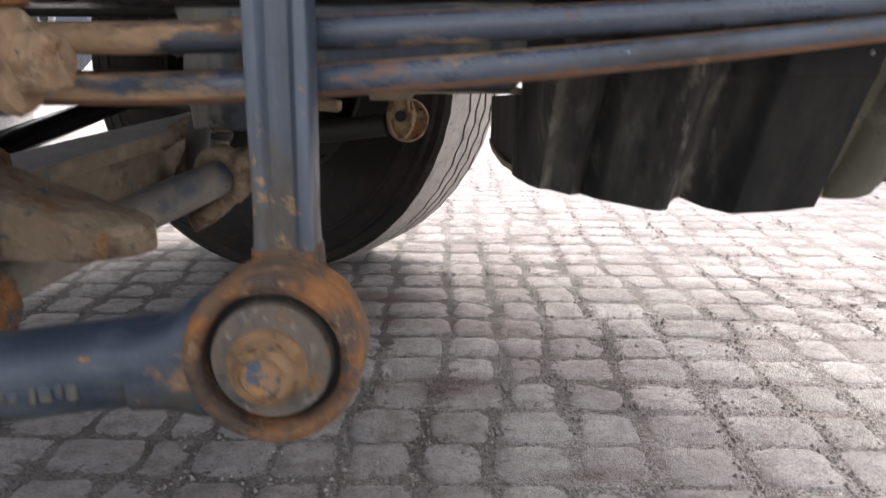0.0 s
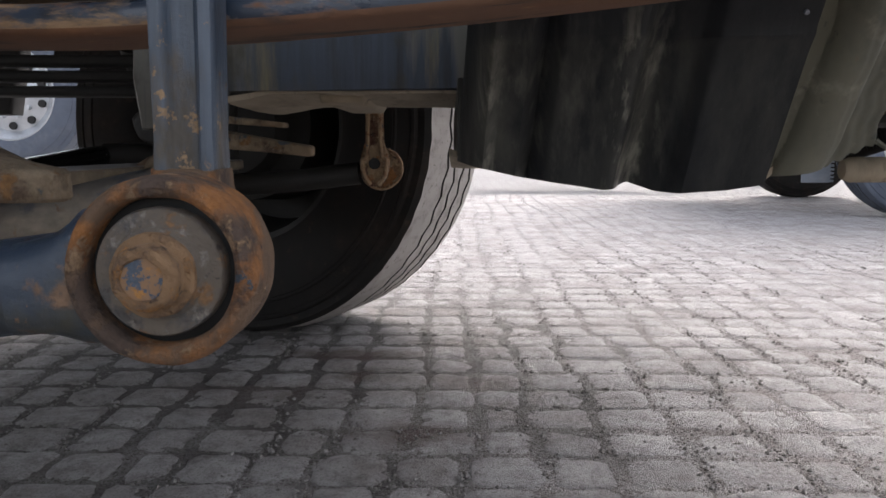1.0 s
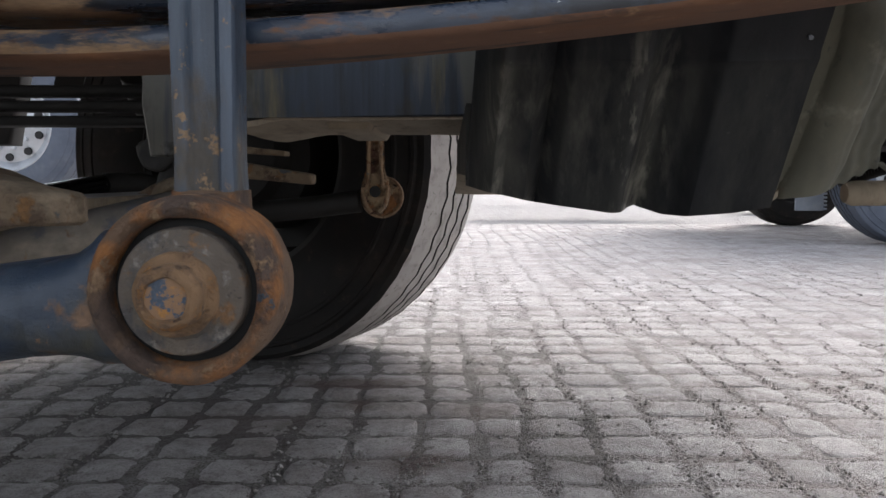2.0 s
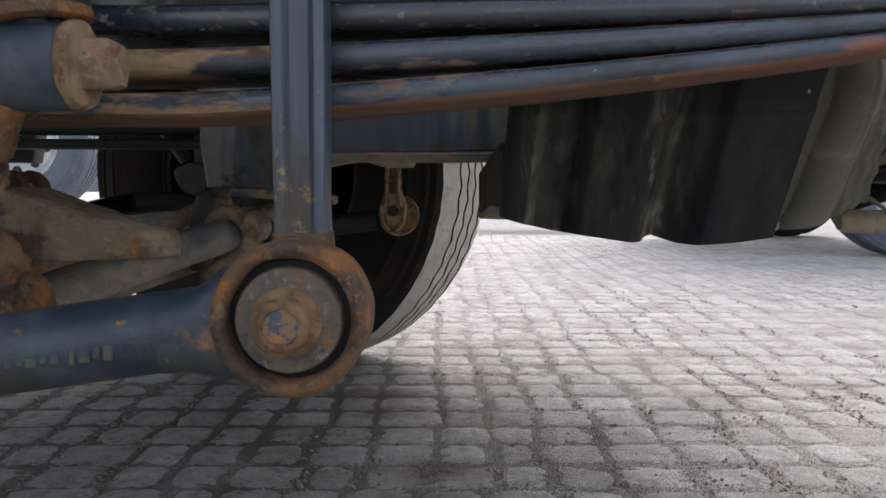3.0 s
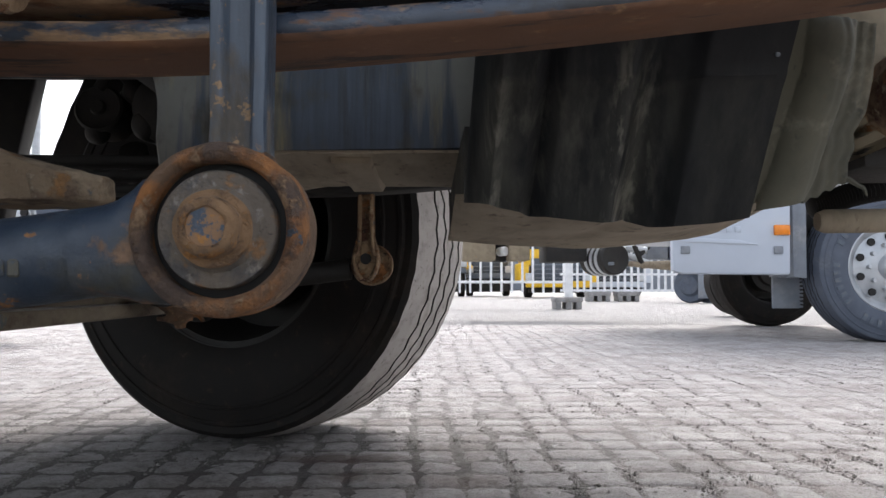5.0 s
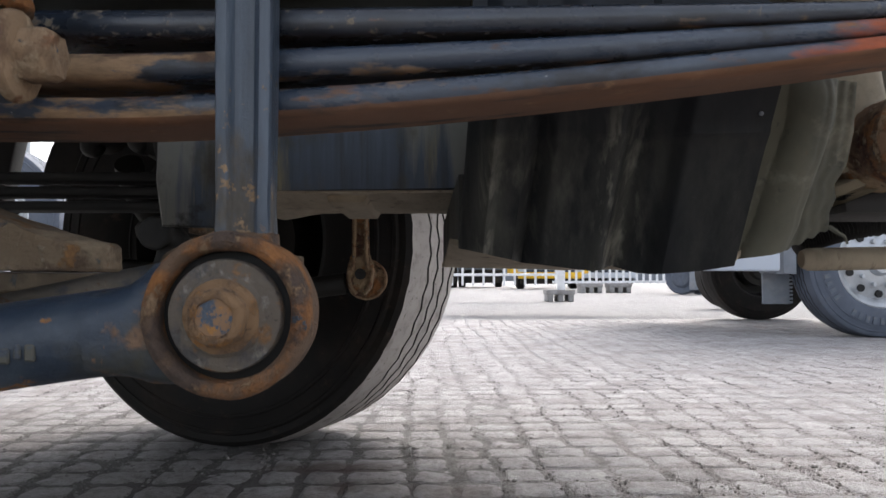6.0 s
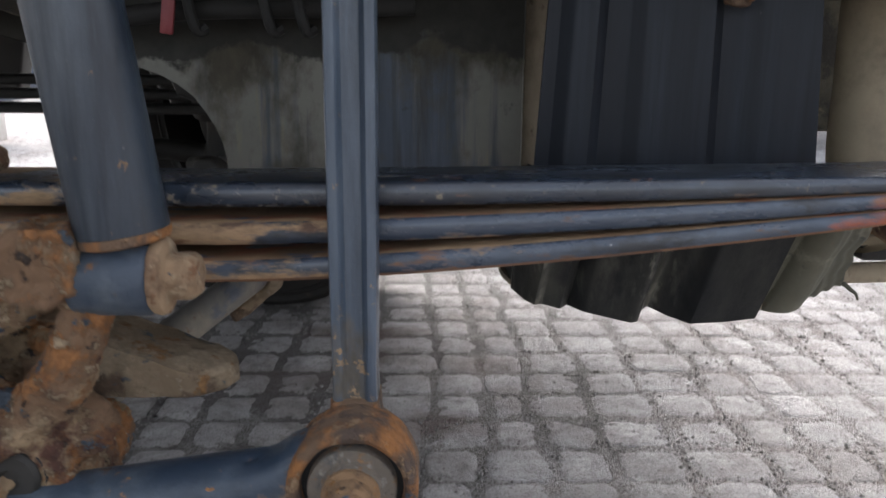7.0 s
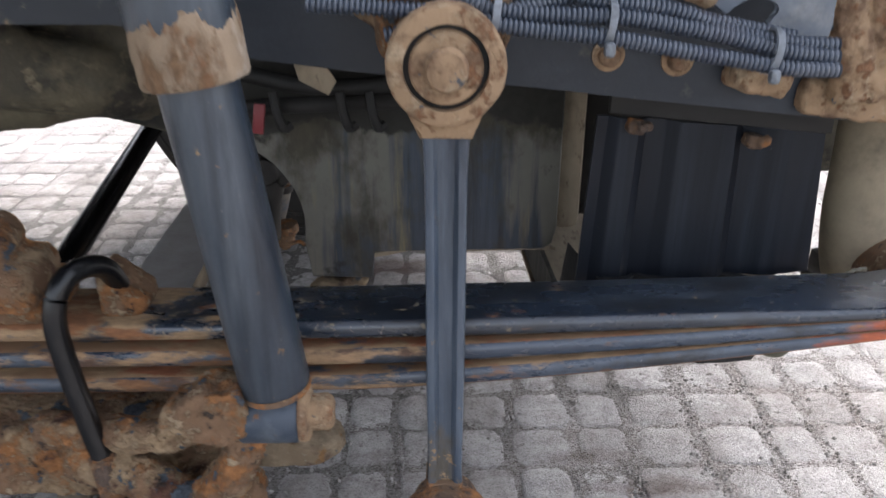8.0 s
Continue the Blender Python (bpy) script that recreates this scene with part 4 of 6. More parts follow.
cast(part("casting", bm, M_RUST, clamp), 0.0026, 0.010, 0.020, 2, 0.0065)
bm = bmesh.new()
prism(bm, [(-0.378, 0.492), (-0.318, 0.4895), (-0.258, 0.4885), (-0.204, 0.4875), (-0.201, 0.4895), (-0.201, 0.5055), (-0.205, 0.5085), (-0.238, 0.516), (-0.274, 0.525), (-0.318, 0.54), (-0.378, 0.556)], 0.503, 0.578, 0.003)
bmesh.ops.triangulate(bm, faces=[f for f in bm.faces if len(f.verts) > 4])
bmesh.ops.subdivide_edges(bm, edges=bm.edges, cuts=3, use_grid_fill=True)
bm.normal_update()
for v in bm.verts:
    across = (v.co.y - 0.5405) / 0.0375
    v.co.x -= 0.026 * across * across * min(1.0, max(0.0, (v.co.x + 0.27) / 0.06))
bm.normal_update()
roughen(bm, 0.0016, 60)
roughen(bm, 0.0007, 220)
part("tongue", bm, M_TONGUE, clamp, "tapered rusty tongue with blue paint flecks", sharp=50)
bm = bmesh.new()
lathe(bm, (-0.345, 0.424, 0.462), (0, -1, 0), [(-0.02, 0.027), (0.002, 0.027), (0.004, 0.025)], 28)
part("pin_seal", bm, M_RUBBER, clamp, "black seal ring")
bm = bmesh.new()
lathe(bm, (-0.345, 0.422, 0.462), (0, -1, 0), [(-0.02, 0.022), (0.004, 0.022), (0.007, 0.019), (0.007, 0.008), (0.004, 0.006), (0.004, 0)], 28)
part("pin", bm, M_DARK, clamp, "dark pin end")
bm = bmesh.new()
box(bm, (-0.66, 0.49, 0.674), (-0.475, 0.57, 0.712), 0.012)
box(bm, (-0.62, 0.455, 0.700), (-0.472, 0.545, 0.752), 0.018)
tube(bm, [(-0.512, 0.47, 0.755), (-0.512, 0.51, 0.765), (-0.53, 0.54, 0.755)], 0.020, 10, 10)
cast(part("clamp_pad", bm, M_RUST, clamp, "rusty clamp pad on top of the leaves"), 0.0030, 0.010, 0.026, 2, 0.0030)
bm = bmesh.new()
wedge(bm, (-0.436, 0.51, 0.575, 0.670, 0.722), (-0.392, 0.515, 0.575, 0.670, 0.686), 0.008)
cast(part("spring_stop", bm, M_RUST, clamp, "rusty wedge beside the clamp rod"), 0.0028, 0.006, 0.02, 2, 0.004)
for dx in (0.0, -0.22):
    bm = bmesh.new()
    tube(bm, [(-0.430 + dx, 0.446, 0.545), (-0.440 + dx, 0.449, 0.60), (-0.451 + dx, 0.453, 0.68), (-0.450 + dx, 0.457, 0.715), (-0.441 + dx, 0.468, 0.737), (-0.428 + dx, 0.487, 0.741), (-0.420 + dx, 0.510, 0.728), (-0.418 + dx, 0.530, 0.700)], 0.0108, 60, 14)
    rod_ob = part("u_bolt", bm, M_BLACK_GLOSS, clamp, "black bent clamp rod")
    bm = bmesh.new()
    lathe(bm, (-0.426 + dx, 0.446, 0.505), (-0.1, 0, 1), [(0, 0.008), (0, 0.0165), (0.046, 0.0155), (0.050, 0.0105)], 6)
    part("nut", bm, M_RUST_EYE, rod_ob)

# ---- axle beam, steering rods ----
axle = thing("axle_beam", (-0.53, 1.2, 0.40), "forged front axle beam coated in road dirt", "axle")
bm = bmesh.new()
for z0, z1, w in ((0.376, 0.400, 0.053), (0.395, 0.470, 0.020), (0.466, 0.490, 0.053)):
    wedge(bm, (-0.5275 - w, 0.55, 2.02, z0, z1), (-0.5275 + w, 0.55, 2.02, z0, z1), 0.005)
part("beam", bm, M_AXLE, axle)
bm = bmesh.new()
box(bm, (-0.62, 2.00, 0.36), (-0.50, 2.10, 0.66), 0.03)
tube(bm, [(-0.50, 1.98, 0.40), (-0.56, 2.02, 0.37), (-0.62, 2.04, 0.39)], 0.035, 10, 10)
tube(bm, [(-0.815, 1.98, 0.50), (-0.74, 2.04, 0.50), (-0.60, 2.06, 0.48)], 0.03, 12, 10)
cast(part("knuckle", bm, M_DARK, axle, "dark steering knuckle"), 0.009, 0.006, 0.03)

bm = bmesh.new()
wedge(bm, (-0.46, 1.58, 1.68, 0.524, 0.562), (-0.227, 1.58, 1.63, 0.504, 0.524), 0.005)
bmesh.ops.subdivide_edges(bm, edges=bm.edges, cuts=2, use_grid_fill=True)
bm.normal_update()
roughen(bm, 0.002, 50)
part("steering_arm", bm, M_TONGUE, axle, "tan dusty tapered steering arm", sharp=60)
bm = bmesh.new()
wedge(bm, (-0.46, 1.60, 1.70, 0.572, 0.590), (-0.285, 1.60, 1.66, 0.560, 0.570), 0.003)
part("arm_plate", bm, M_TONGUE, axle)

rod = thing("steering_rod", (-0.25, 0.9, 0.48), "dusty blue tube rod with clamped rusty end", "steering rod")
bm = bmesh.new()
tube(bm, [(-0.238, 0.955, 0.492), (-0.30, 0.78, 0.468), (-0.368, 0.59, 0.438), (-0.47, 0.36, 0.400)], 0.0205, 24, 18)
part("tube", bm, M_SROD, rod)
rd = Vector((0.062, 0.175, 0.024)).normalized()
bm = bmesh.new()
lathe(bm, Vector((-0.262, 0.887, 0.483)), rd, [(0, 0.0206), (0, 0.031), (0.004, 0.035), (0.022, 0.035), (0.026, 0.031), (0.026, 0.0206), (0, 0.0206)], 28)
tube(bm, [(-0.255, 0.90, 0.455), (-0.275, 0.885, 0.440), (-0.290, 0.875, 0.432)], 0.011, 8, 8)
tube(bm, [(-0.235, 0.905, 0.505), (-0.215, 0.91, 0.512), (-0.20, 0.905, 0.505)], 0.010, 8, 8)
cast(part("clamp", bm, M_TONGUE, rod, "rusty clamp with bolts"), 0.003, 0.003, 0.012)
bm = bmesh.new()
tube(bm, [(-0.425, 1.32, 0.40), (-0.415, 1.30, 0.48), (-0.398, 1.30, 0.545)], 0.020, 12, 12)
part("ball_joint_stem", bm, M_DARK, rod, "dark dusty stem")
bm = bmesh.new()
lathe(bm, (-0.408, 1.355, 0.402), (0.1, 0, -1), [(-0.01, 0), (-0.01, 0.034), (0.004, 0.036), (0.012, 0.030), (0.014, 0.024), (0.034, 0.022), (0.036, 0.010), (0.046, 0.009), (0.046, 0)], 12)
tube(bm, [(-0.440, 1.34, 0.374), (-0.405, 1.335, 0.372), (-0.372, 1.34, 0.380), (-0.362, 1.345, 0.368)], 0.0045, 12, 6)
cast(part("castle_nut", bm, M_RUST_EYE, rod, "rusty castle nut with a bent pin"), 0.0028, 0.003, 0.012, 1)
bm = bmesh.new()
tube(bm, [(-0.46, 1.33, 0.56), (-0.41, 1.30, 0.565), (-0.375, 1.29, 0.53)], 0.018, 12, 10)
lathe(bm, (-0.42, 1.27, 0.555), (0, 1, 0), [(0, 0), (0, 0.028), (0.04, 0.030), (0.04, 0)], 16)
cast(part("ball_joint", bm, M_DARK, rod, "dark ball joint"), 0.003, 0.003, 0.012)

part("drag_link", tube(bmesh.new(), [(-0.730, 0.78, 0.425), (-0.756, 1.15, 0.448), (-0.802, 1.80, 0.489), (-0.815, 2.0, 0.50)], 0.0250, 24, 18), M_BLACK_GLOSS, axle, "glossy black drag link tube with scratches")

# ---- opposite stabilizer link ----
far_link = thing("stabilizer_link", (-0.115, 1.72, 0.47), "rusty brown link on the opposite side of the axle", "link rod")
bm = bmesh.new()
prism(bm, [(-0.131, 0.92), (-0.131, 0.535), (-0.141, 0.512), (-0.147, 0.485), (-0.140, 0.458), (-0.127, 0.440), (-0.103, 0.440), (-0.090, 0.458), (-0.083, 0.485), (-0.089, 0.512), (-0.099, 0.535), (-0.099, 0.92)], 1.700, 1.722, 0.003)
link_rod = part("rod", bm, M_RUST, far_link)
for sx in (-1, 1):
    bm = bmesh.new()
    tube(bm, [(-0.115 + sx * 0.013, 1.698, 0.92), (-0.115 + sx * 0.013, 1.698, 0.54), (-0.115 + sx * 0.025, 1.698, 0.495), (-0.115 + sx * 0.019, 1.698, 0.460), (-0.115 + sx * 0.008, 1.698, 0.444)], 0.0042, 40, 8)
    part("flange", bm, M_TAN, link_rod)
bm = bmesh.new()
lathe(bm, (-0.115, 1.7005, 0.488), (0, -1, 0), [(0, 0.0125), (0.0015, 0.0115), (0.0015, 0)], 20)
part("bolt_hole", bm, M_RUBBER, link_rod)
bm = bmesh.new()
washer_ring(bm, (-0.104, 1.735, 0.476), (0, 1, 0), 0.012, 0.045, 0.05, 0.004, 40)
part("lower_eye", bm, M_RUST, far_link)
bm = bmesh.new()
washer_ring(bm, (-0.104, 1.731, 0.476), (0, 1, 0), 0.0415, 0.0460, 0.006, 0.001, 40)
part("eye_lip", bm, M_TAN, far_link, "pale worn lip of the eye")
bm = bmesh.new()
tube(bm, [(-0.15, 1.73, 0.467), (-0.35, 1.74, 0.445), (-0.7, 1.74, 0.43)], 0.024, 16, 16)
part("arm", bm, M_DARK, far_link, "dark stabilizer arm")


# ---- wheels ----
def wheel(at, axis, r, width, rim_r, label, name, tread_mat, side_mat, rim_mat, lugs, inner=False):
    """at: middle of the face that looks along -axis; r: outer radius; the face shows a rim or, inner, a drum."""
    t = thing(name, at, label, "wheel", "vehicle wheels")
    a = Vector(axis).normalized()
    base = Vector(at)
    bm = bmesh.new()
    w = width
    s = r - rim_r
    lathe(bm, base, a, [(0.05 * w, rim_r), (0.02 * w, rim_r + 0.04 * s), (-0.02 * w, rim_r + 0.25 * s), (-0.045 * w, rim_r + 0.50 * s), (-0.035 * w, rim_r + 0.60 * s), (-0.043 * w, rim_r + 0.61 * s), (-0.040 * w, rim_r + 0.635 * s), (-0.028 * w, rim_r + 0.645 * s), (-0.006 * w, rim_r + 0.77 * s), (-0.014 * w, rim_r + 0.78 * s), (-0.010 * w, rim_r + 0.81 * s), (0.004 * w, rim_r + 0.82 * s), (0.012 * w, rim_r + 0.83 * s), (0.012 * w, rim_r + 0.90 * s), (0.040 * w, r - 0.050 * s), (0.075 * w, r - 0.105 * s),
                        (0.925 * w, r - 0.105 * s), (0.960 * w, r - 0.050 * s), (0.988 * w, rim_r + 0.90 * s), (1.0 * w, rim_r + 0.80 * s), (1.04 * w, rim_r + 0.5 * s), (0.98 * w, rim_r + 0.04 * s), (0.95 * w, rim_r)], 96)
    tyre = part("tyre", bm, side_mat, t, sharp=40)
    up = Vector((0, 0, 1))
    d = a.cross(up).normalized()
    # tread blocks in five ribs with zigzag grooves
    bm = bmesh.new()
    n = lugs
    edges = [0.0, 0.30, 0.46, 0.61, 0.77, 1.0]
    for k in range(5):
        e0, e1 = edges[k] * w, edges[k + 1] * w
        for i in range(n):
            g = 0.0
            t0, t1 = (i + g) / n * 2 * math.pi, (i + g + 1.0) / n * 2 * math.pi
            tm = (t0 + t1) / 2
            zig = 0.020 * w
            quads = []
            for ang, sgn in ((t0, -1), (tm, 1), (t1, -1)):
                q = d * math.cos(ang) + up * math.sin(ang)
                turn = 1 if k % 2 else -1
                lo0 = e0 + 0.017 * w + zig * sgn * turn if k else e0 + (0.040 + 0.016 * (sgn > 0)) * w
                lo1 = e1 - 0.017 * w - zig * sgn * turn if k < 4 else e1 - 0.040 * w
                ro = r - (0.014 * s if k in (0, 4) else 0)
                edge_drop = s * 0.05
                quads.append([bm.verts.new(base + a * lo0 + q * (r - 0.11 * s)), bm.verts.new(base + a * lo0 + q * (r - (edge_drop if k == 0 else 0))), bm.verts.new(base + a * lo1 + q * (r - (edge_drop if k == 4 else 0))), bm.verts.new(base + a * lo1 + q * (r - 0.11 * s))])
            for q0, q1 in zip(quads, quads[1:]):
                for j in range(3):
                    bm.faces.new((q0[j], q0[j + 1], q1[j + 1], q1[j]))
    tread = tagged(part("tread", bm, tread_mat, tyre, "worn dusty tread ribs", sharp=25), kind="stuff")
    # groove walls are blackened so the grooves' shade sits in the colour
    tread.data.materials.append(M_RUBBER)
    for f in tread.data.polygons:
        out = f.center + HOME[tread] - base * U
        out -= a * out.dot(a)
        if abs(f.normal.dot(out.normalized())) < 0.6:
            f.material_index = 1
    bm = bmesh.new()
    if inner:
        lathe(bm, base, a, [(0.04 * w, rim_r), (0.03 * w, rim_r + 0.014), (0.05 * w, rim_r + 0.016), (0.07 * w, rim_r - 0.012), (0.60 * w, rim_r - 0.045), (0.62 * w, 0.12), (0.62 * w, 0)], 64)
        part("rim", bm, rim_mat, t)
        bm = bmesh.new()
        lathe(bm, base, a, [(0.0, 0), (0.0, 0.13), (0.12 * w, 0.145), (0.14 * w, 0.205), (0.55 * w, 0.215), (0.58 * w, 0)], 48)
        part("brake_drum", bm, M_DARK, t, "dark brake drum")
    else:
        lathe(bm, base, a, [(0.05 * w, rim_r), (0.0, rim_r + 0.010), (0.012 * w, rim_r + 0.018), (0.05 * w, rim_r - 0.006), (0.16 * w, rim_r - 0.035), (0.22 * w, rim_r - 0.055), (0.16 * w, rim_r - 0.13), (0.10 * w, rim_r - 0.17), (0.10 * w, 0.10), (0.02 * w, 0.095), (-0.06 * w, 0.075), (-0.07 * w, 0)], 72)
        rim = part("rim", bm, rim_mat, t)
        for i in range(10):
            ang = i / 10 * 2 * math.pi + 0.31
            q = d * math.cos(ang) + up * math.sin(ang)
            bm = bmesh.new()
            lathe(bm, base + q * (rim_r - 0.092) + a * (0.175 * w), -a, [(0, 0), (0, 0.030), (0.012 * w + 0.012, 0.028), (0.012 * w + 0.012, 0)], 16)
            part("vent_hole", bm, M_RUBBER, rim)
            bm = bmesh.new()
            q = d * math.cos(ang + 0.31) + up * math.sin(ang + 0.31)
            hex_head(bm, base + q * (rim_r - 0.155 if rim_r > 0.27 else 0.12) + a * (0.11 * w), -a, 0.018, 0.035)
            part("wheel_nut", bm, rim_mat, rim)
    return t


st = radians(20)
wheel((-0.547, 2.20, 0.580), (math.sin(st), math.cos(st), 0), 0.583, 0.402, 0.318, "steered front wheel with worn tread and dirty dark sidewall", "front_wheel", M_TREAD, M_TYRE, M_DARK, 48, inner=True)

# ---- engine side panel with streaks ----
panel = thing("engine_side_panel", (-0.1, 0.87, 0.55), "dirty streaked grey panel on the engine side, top darkened for shade, with a round cut-out", "engine panel")
bm = bmesh.new()
outline = [(-0.274, 0.541), (-0.186, 0.538), (-0.184, 0.583), (0.062, 0.583), (0.074, 0.592), (0.080, 0.62), (0.080, 0.93), (-0.60, 0.93), (-0.60, 0.80)]
outline += [(-0.410 + 0.133 * math.cos(a), 0.627 + 0.125 * math.sin(a)) for a in np.radians(np.linspace(95, -15, 12))]
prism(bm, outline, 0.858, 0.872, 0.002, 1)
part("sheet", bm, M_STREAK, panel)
bm = bmesh.new()
sheet(bm, lambda u, v: (-0.185 + 0.265 * u, 0.862 + 0.31 * v, 0.5795 - 0.004 * math.sin(math.pi * v) - 0.010 * max(0.0, 1 - u * 5) + 0.0012 * noise.noise((u * 14, v * 5, 0.4))), 40, 14, (0, 0, 0.006))
ledge = part("underside", bm, M_UNDER, panel, "mud-coated flat underside")
bm = bmesh.new()
prism(bm, [(-0.090, 0.580), (-0.088, 0.5705), (-0.046, 0.5705), (-0.040, 0.580)], 0.885, 1.165, 0.003)
part("cross_rib", bm, M_UNDER, ledge)
bm = bmesh.new()
box(bm, (0.075, 0.885, 0.60), (0.118, 0.93, 0.93), 0.014)
part("edge_strip", bm, M_UNDER, panel, "dusty beige edge strip")
# plain dark sheet added behind the edge strip to keep the gap dark
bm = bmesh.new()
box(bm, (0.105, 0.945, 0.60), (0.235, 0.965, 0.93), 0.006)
part("backing", bm, M_NEAR_BLACK, panel)

# ---- belly shield: corrugated side, flat underside ----
shield = thing("belly_shield", (0.23, 0.7, 0.5), "black corrugated plastic belly shield streaked with dust", "engine shield")
PX = [0.045, 0.060, 0.072, 0.082, 0.090, 0.110, 0.122, 0.136, 0.188, 0.194, 0.204, 0.216, 0.240, 0.252, 0.322]
PY = [0.760, 0.716, 0.684, 0.674, 0.684, 0.680, 0.702, 0.684, 0.666, 0.669, 0.696, 0.708, 0.690, 0.672, 0.668]
BX = [0.045, 0.075, 0.12, 0.185, 0.196, 0.212, 0.235, 0.250, 0.29, 0.322, 0.345, 0.39, 0.43]
BZ = [0.516, 0.507, 0.497, 0.488, 0.489, 0.494, 0.486, 0.485, 0.488, 0.493, 0.508, 0.520, 0.540]


def shield_side(u, v):
    x = 0.060 + (0.322 - 0.060) * u
    z0 = interp(x, BX, BZ)
    z = z0 + (0.657 - z0) * v
    crease = 0.004 * max(0.0, 1 - abs(z - 0.608) / 0.006)
    y0 = interp(x, PX, PY) + 0.030
    fold = (y0 - 0.700) * (1 - 0.45 * v)
    back = max(0.0, 0.078 - x) * 4.2 * v
    return (x + 0.07 * (z - z0), 0.700 + (0.610 - 0.700) * v + fold + back - crease, z)


bm = bmesh.new()
sheet(bm, shield_side, 110, 28, (0, 0.006, 0.001))
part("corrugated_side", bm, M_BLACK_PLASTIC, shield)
bm = bmesh.new()
lathe(bm, (0.3195, 0.6245, 0.6245), (0, -1, -0.4), [(-0.006, 0.0021), (0.0005, 0.0019), (0.001, 0)], 12)
part("rivet", bm, M_TIE, shield, "pale rivet")


def shield_end(u, v):
    xb = 0.322 + 0.099 * u
    z0 = interp(xb, [0.322, 0.358, 0.384, 0.405, 0.421], [0.498, 0.503, 0.510, 0.521, 0.529]) + 0.0015 * math.sin(50 * u) * (u > 0.5)
    z = z0 + (0.656 - z0) * v
    left = 0.316 + 0.07 * (z - 0.498)
    right = interp(z, [0.52, 0.529, 0.545, 0.558, 0.57, 0.587, 0.616, 0.671, 0.70], [0.421, 0.421, 0.417, 0.420, 0.415, 0.422, 0.420, 0.408, 0.405])
    x = left + (right - left) * u
    across = (x - interp(z, [0.50, 0.53, 0.57, 0.62, 0.65], [0.352, 0.361, 0.366, 0.372, 0.368])) / 0.023
    rib = max(0.0, 1 - across ** 2) ** 0.7 * min(1.0, max(0.0, (0.657 - z) / 0.022)) ** 0.5
    return (x, 0.712 - 0.024 * rib - 0.58 * (z - z0), z)


bm = bmesh.new()
sheet(bm, shield_end, 64, 40, (0, 0.005, 0.001))
dusty_end = part("dusty_end", bm, M_DUSTY, shield, "dust-coated ragged end of the shield")
bm = bmesh.new()
tube(bm, [(0.418, 0.706, 0.531), (0.426, 0.702, 0.524), (0.430, 0.70, 0.521), (0.433, 0.70, 0.514)], lambda t: 0.0028 - 0.0016 * t, 10, 6)
part("torn_strip", bm, M_DUSTY, dusty_end)
bm = bmesh.new()


def underside(u, v):
    x = 0.052 + 0.36 * u
    y0 = interp(x, PX + [0.36, 0.43], PY + [0.69, 0.70]) + 0.032
    y1 = interp(x, [0.05, 0.14, 0.30, 0.42], [1.15, 1.27, 1.33, 1.22])
    z0 = interp(x, BX, BZ) + 0.003
    z1 = interp(x, [0.05, 0.30, 0.42], [0.497, 0.493, 0.505])
    return (x + 0.02 * u * v, y0 + (y1 - y0) * v, z0 + (z1 - z0) * min(1.0, v * 1.4) + 0.0015 * noise.noise((x * 18, v * 6, 0)))


sheet(bm, underside, 40, 16, (0, 0, 0.006))
part("underside", bm, M_UNDER, shield, "tan dirt-covered underside")
bm = bmesh.new()
sheet(bm, lambda u, v: (0.060 - 0.006 * u, 0.742 + 0.41 * u, 0.516 - 0.019 * u + (0.586 - 0.006 * u - 0.516) * v), 8, 6, (0.006, 0, 0))
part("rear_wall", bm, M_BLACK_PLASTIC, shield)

# ---- upper plate hung on two clips ----
up_plate = thing("heat_shield_plate", (0.2, 0.62, 0.67), "dark blue plastic plate hung from the chassis on rusty clips", "shield plate")
bm = bmesh.new()
HX = [0.0, 0.05, 0.10, 0.18, 0.22, 0.30, 0.36, 0.60, 0.64, 0.70, 0.78, 0.84, 1.0]
HY = [0.0, 0.0035, -0.0047, -0.0047, 0.0047, 0.0047, -0.0035, -0.0035, 0.0059, 0.0047, -0.0024, -0.0035, 0.0024]


def plate_surface(u, v):
    x = 0.064 + 0.270 * u + (0.010 - 0.022 * u) * v
    return (x, 0.625 + interp(u, HX, HY), 0.648 + 0.012 * u + (0.198 - 0.030 * u) * v)


sheet(bm, plate_surface, 100, 8, (0, 0.005, 0))
part("plate", bm, M_PLATE, up_plate)
for cx0, cz0 in ((0.113, 0.838), (0.240, 0.822)):
    bm = bmesh.new()
    box(bm, (cx0 - 0.010, 0.604, cz0 - 0.008), (cx0 + 0.009, 0.626, cz0 + 0.006), 0.003, (0, 12, 0))
    box(bm, (cx0 - 0.001, 0.598, cz0 - 0.003), (cx0 + 0.014, 0.610, cz0 + 0.006), 0.003, (0, -20, 0))
    cast(part("clip", bm, M_RUST_EYE, up_plate, "rusty clip"), 0.0014, 0.004, 0.008, 1)
bm = bmesh.new()
prism(bm, [(0.085, 0.850), (0.325, 0.826), (0.325, 0.868), (0.085, 0.886)], 0.618, 0.630, 0.003)
part("holder", bm, M_NEAR_BLACK, up_plate)

# ---- front spring hanger ----
hanger = thing("spring_hanger", (0.42, 0.70, 0.62), "beige dusty cast spring hanger behind the leaf spring", "spring hanger")
bm = bmesh.new()
tube(bm, [(0.488, 0.765, 0.575), (0.470, 0.765, 0.615), (0.458, 0.765, 0.675), (0.454, 0.765, 0.745), (0.448, 0.765, 0.85), (0.444, 0.765, 1.0)], lambda t: 0.050 - 0.014 * t, 24, 20)
part("column", bm, M_BEIGE, hanger)
bm = bmesh.new()
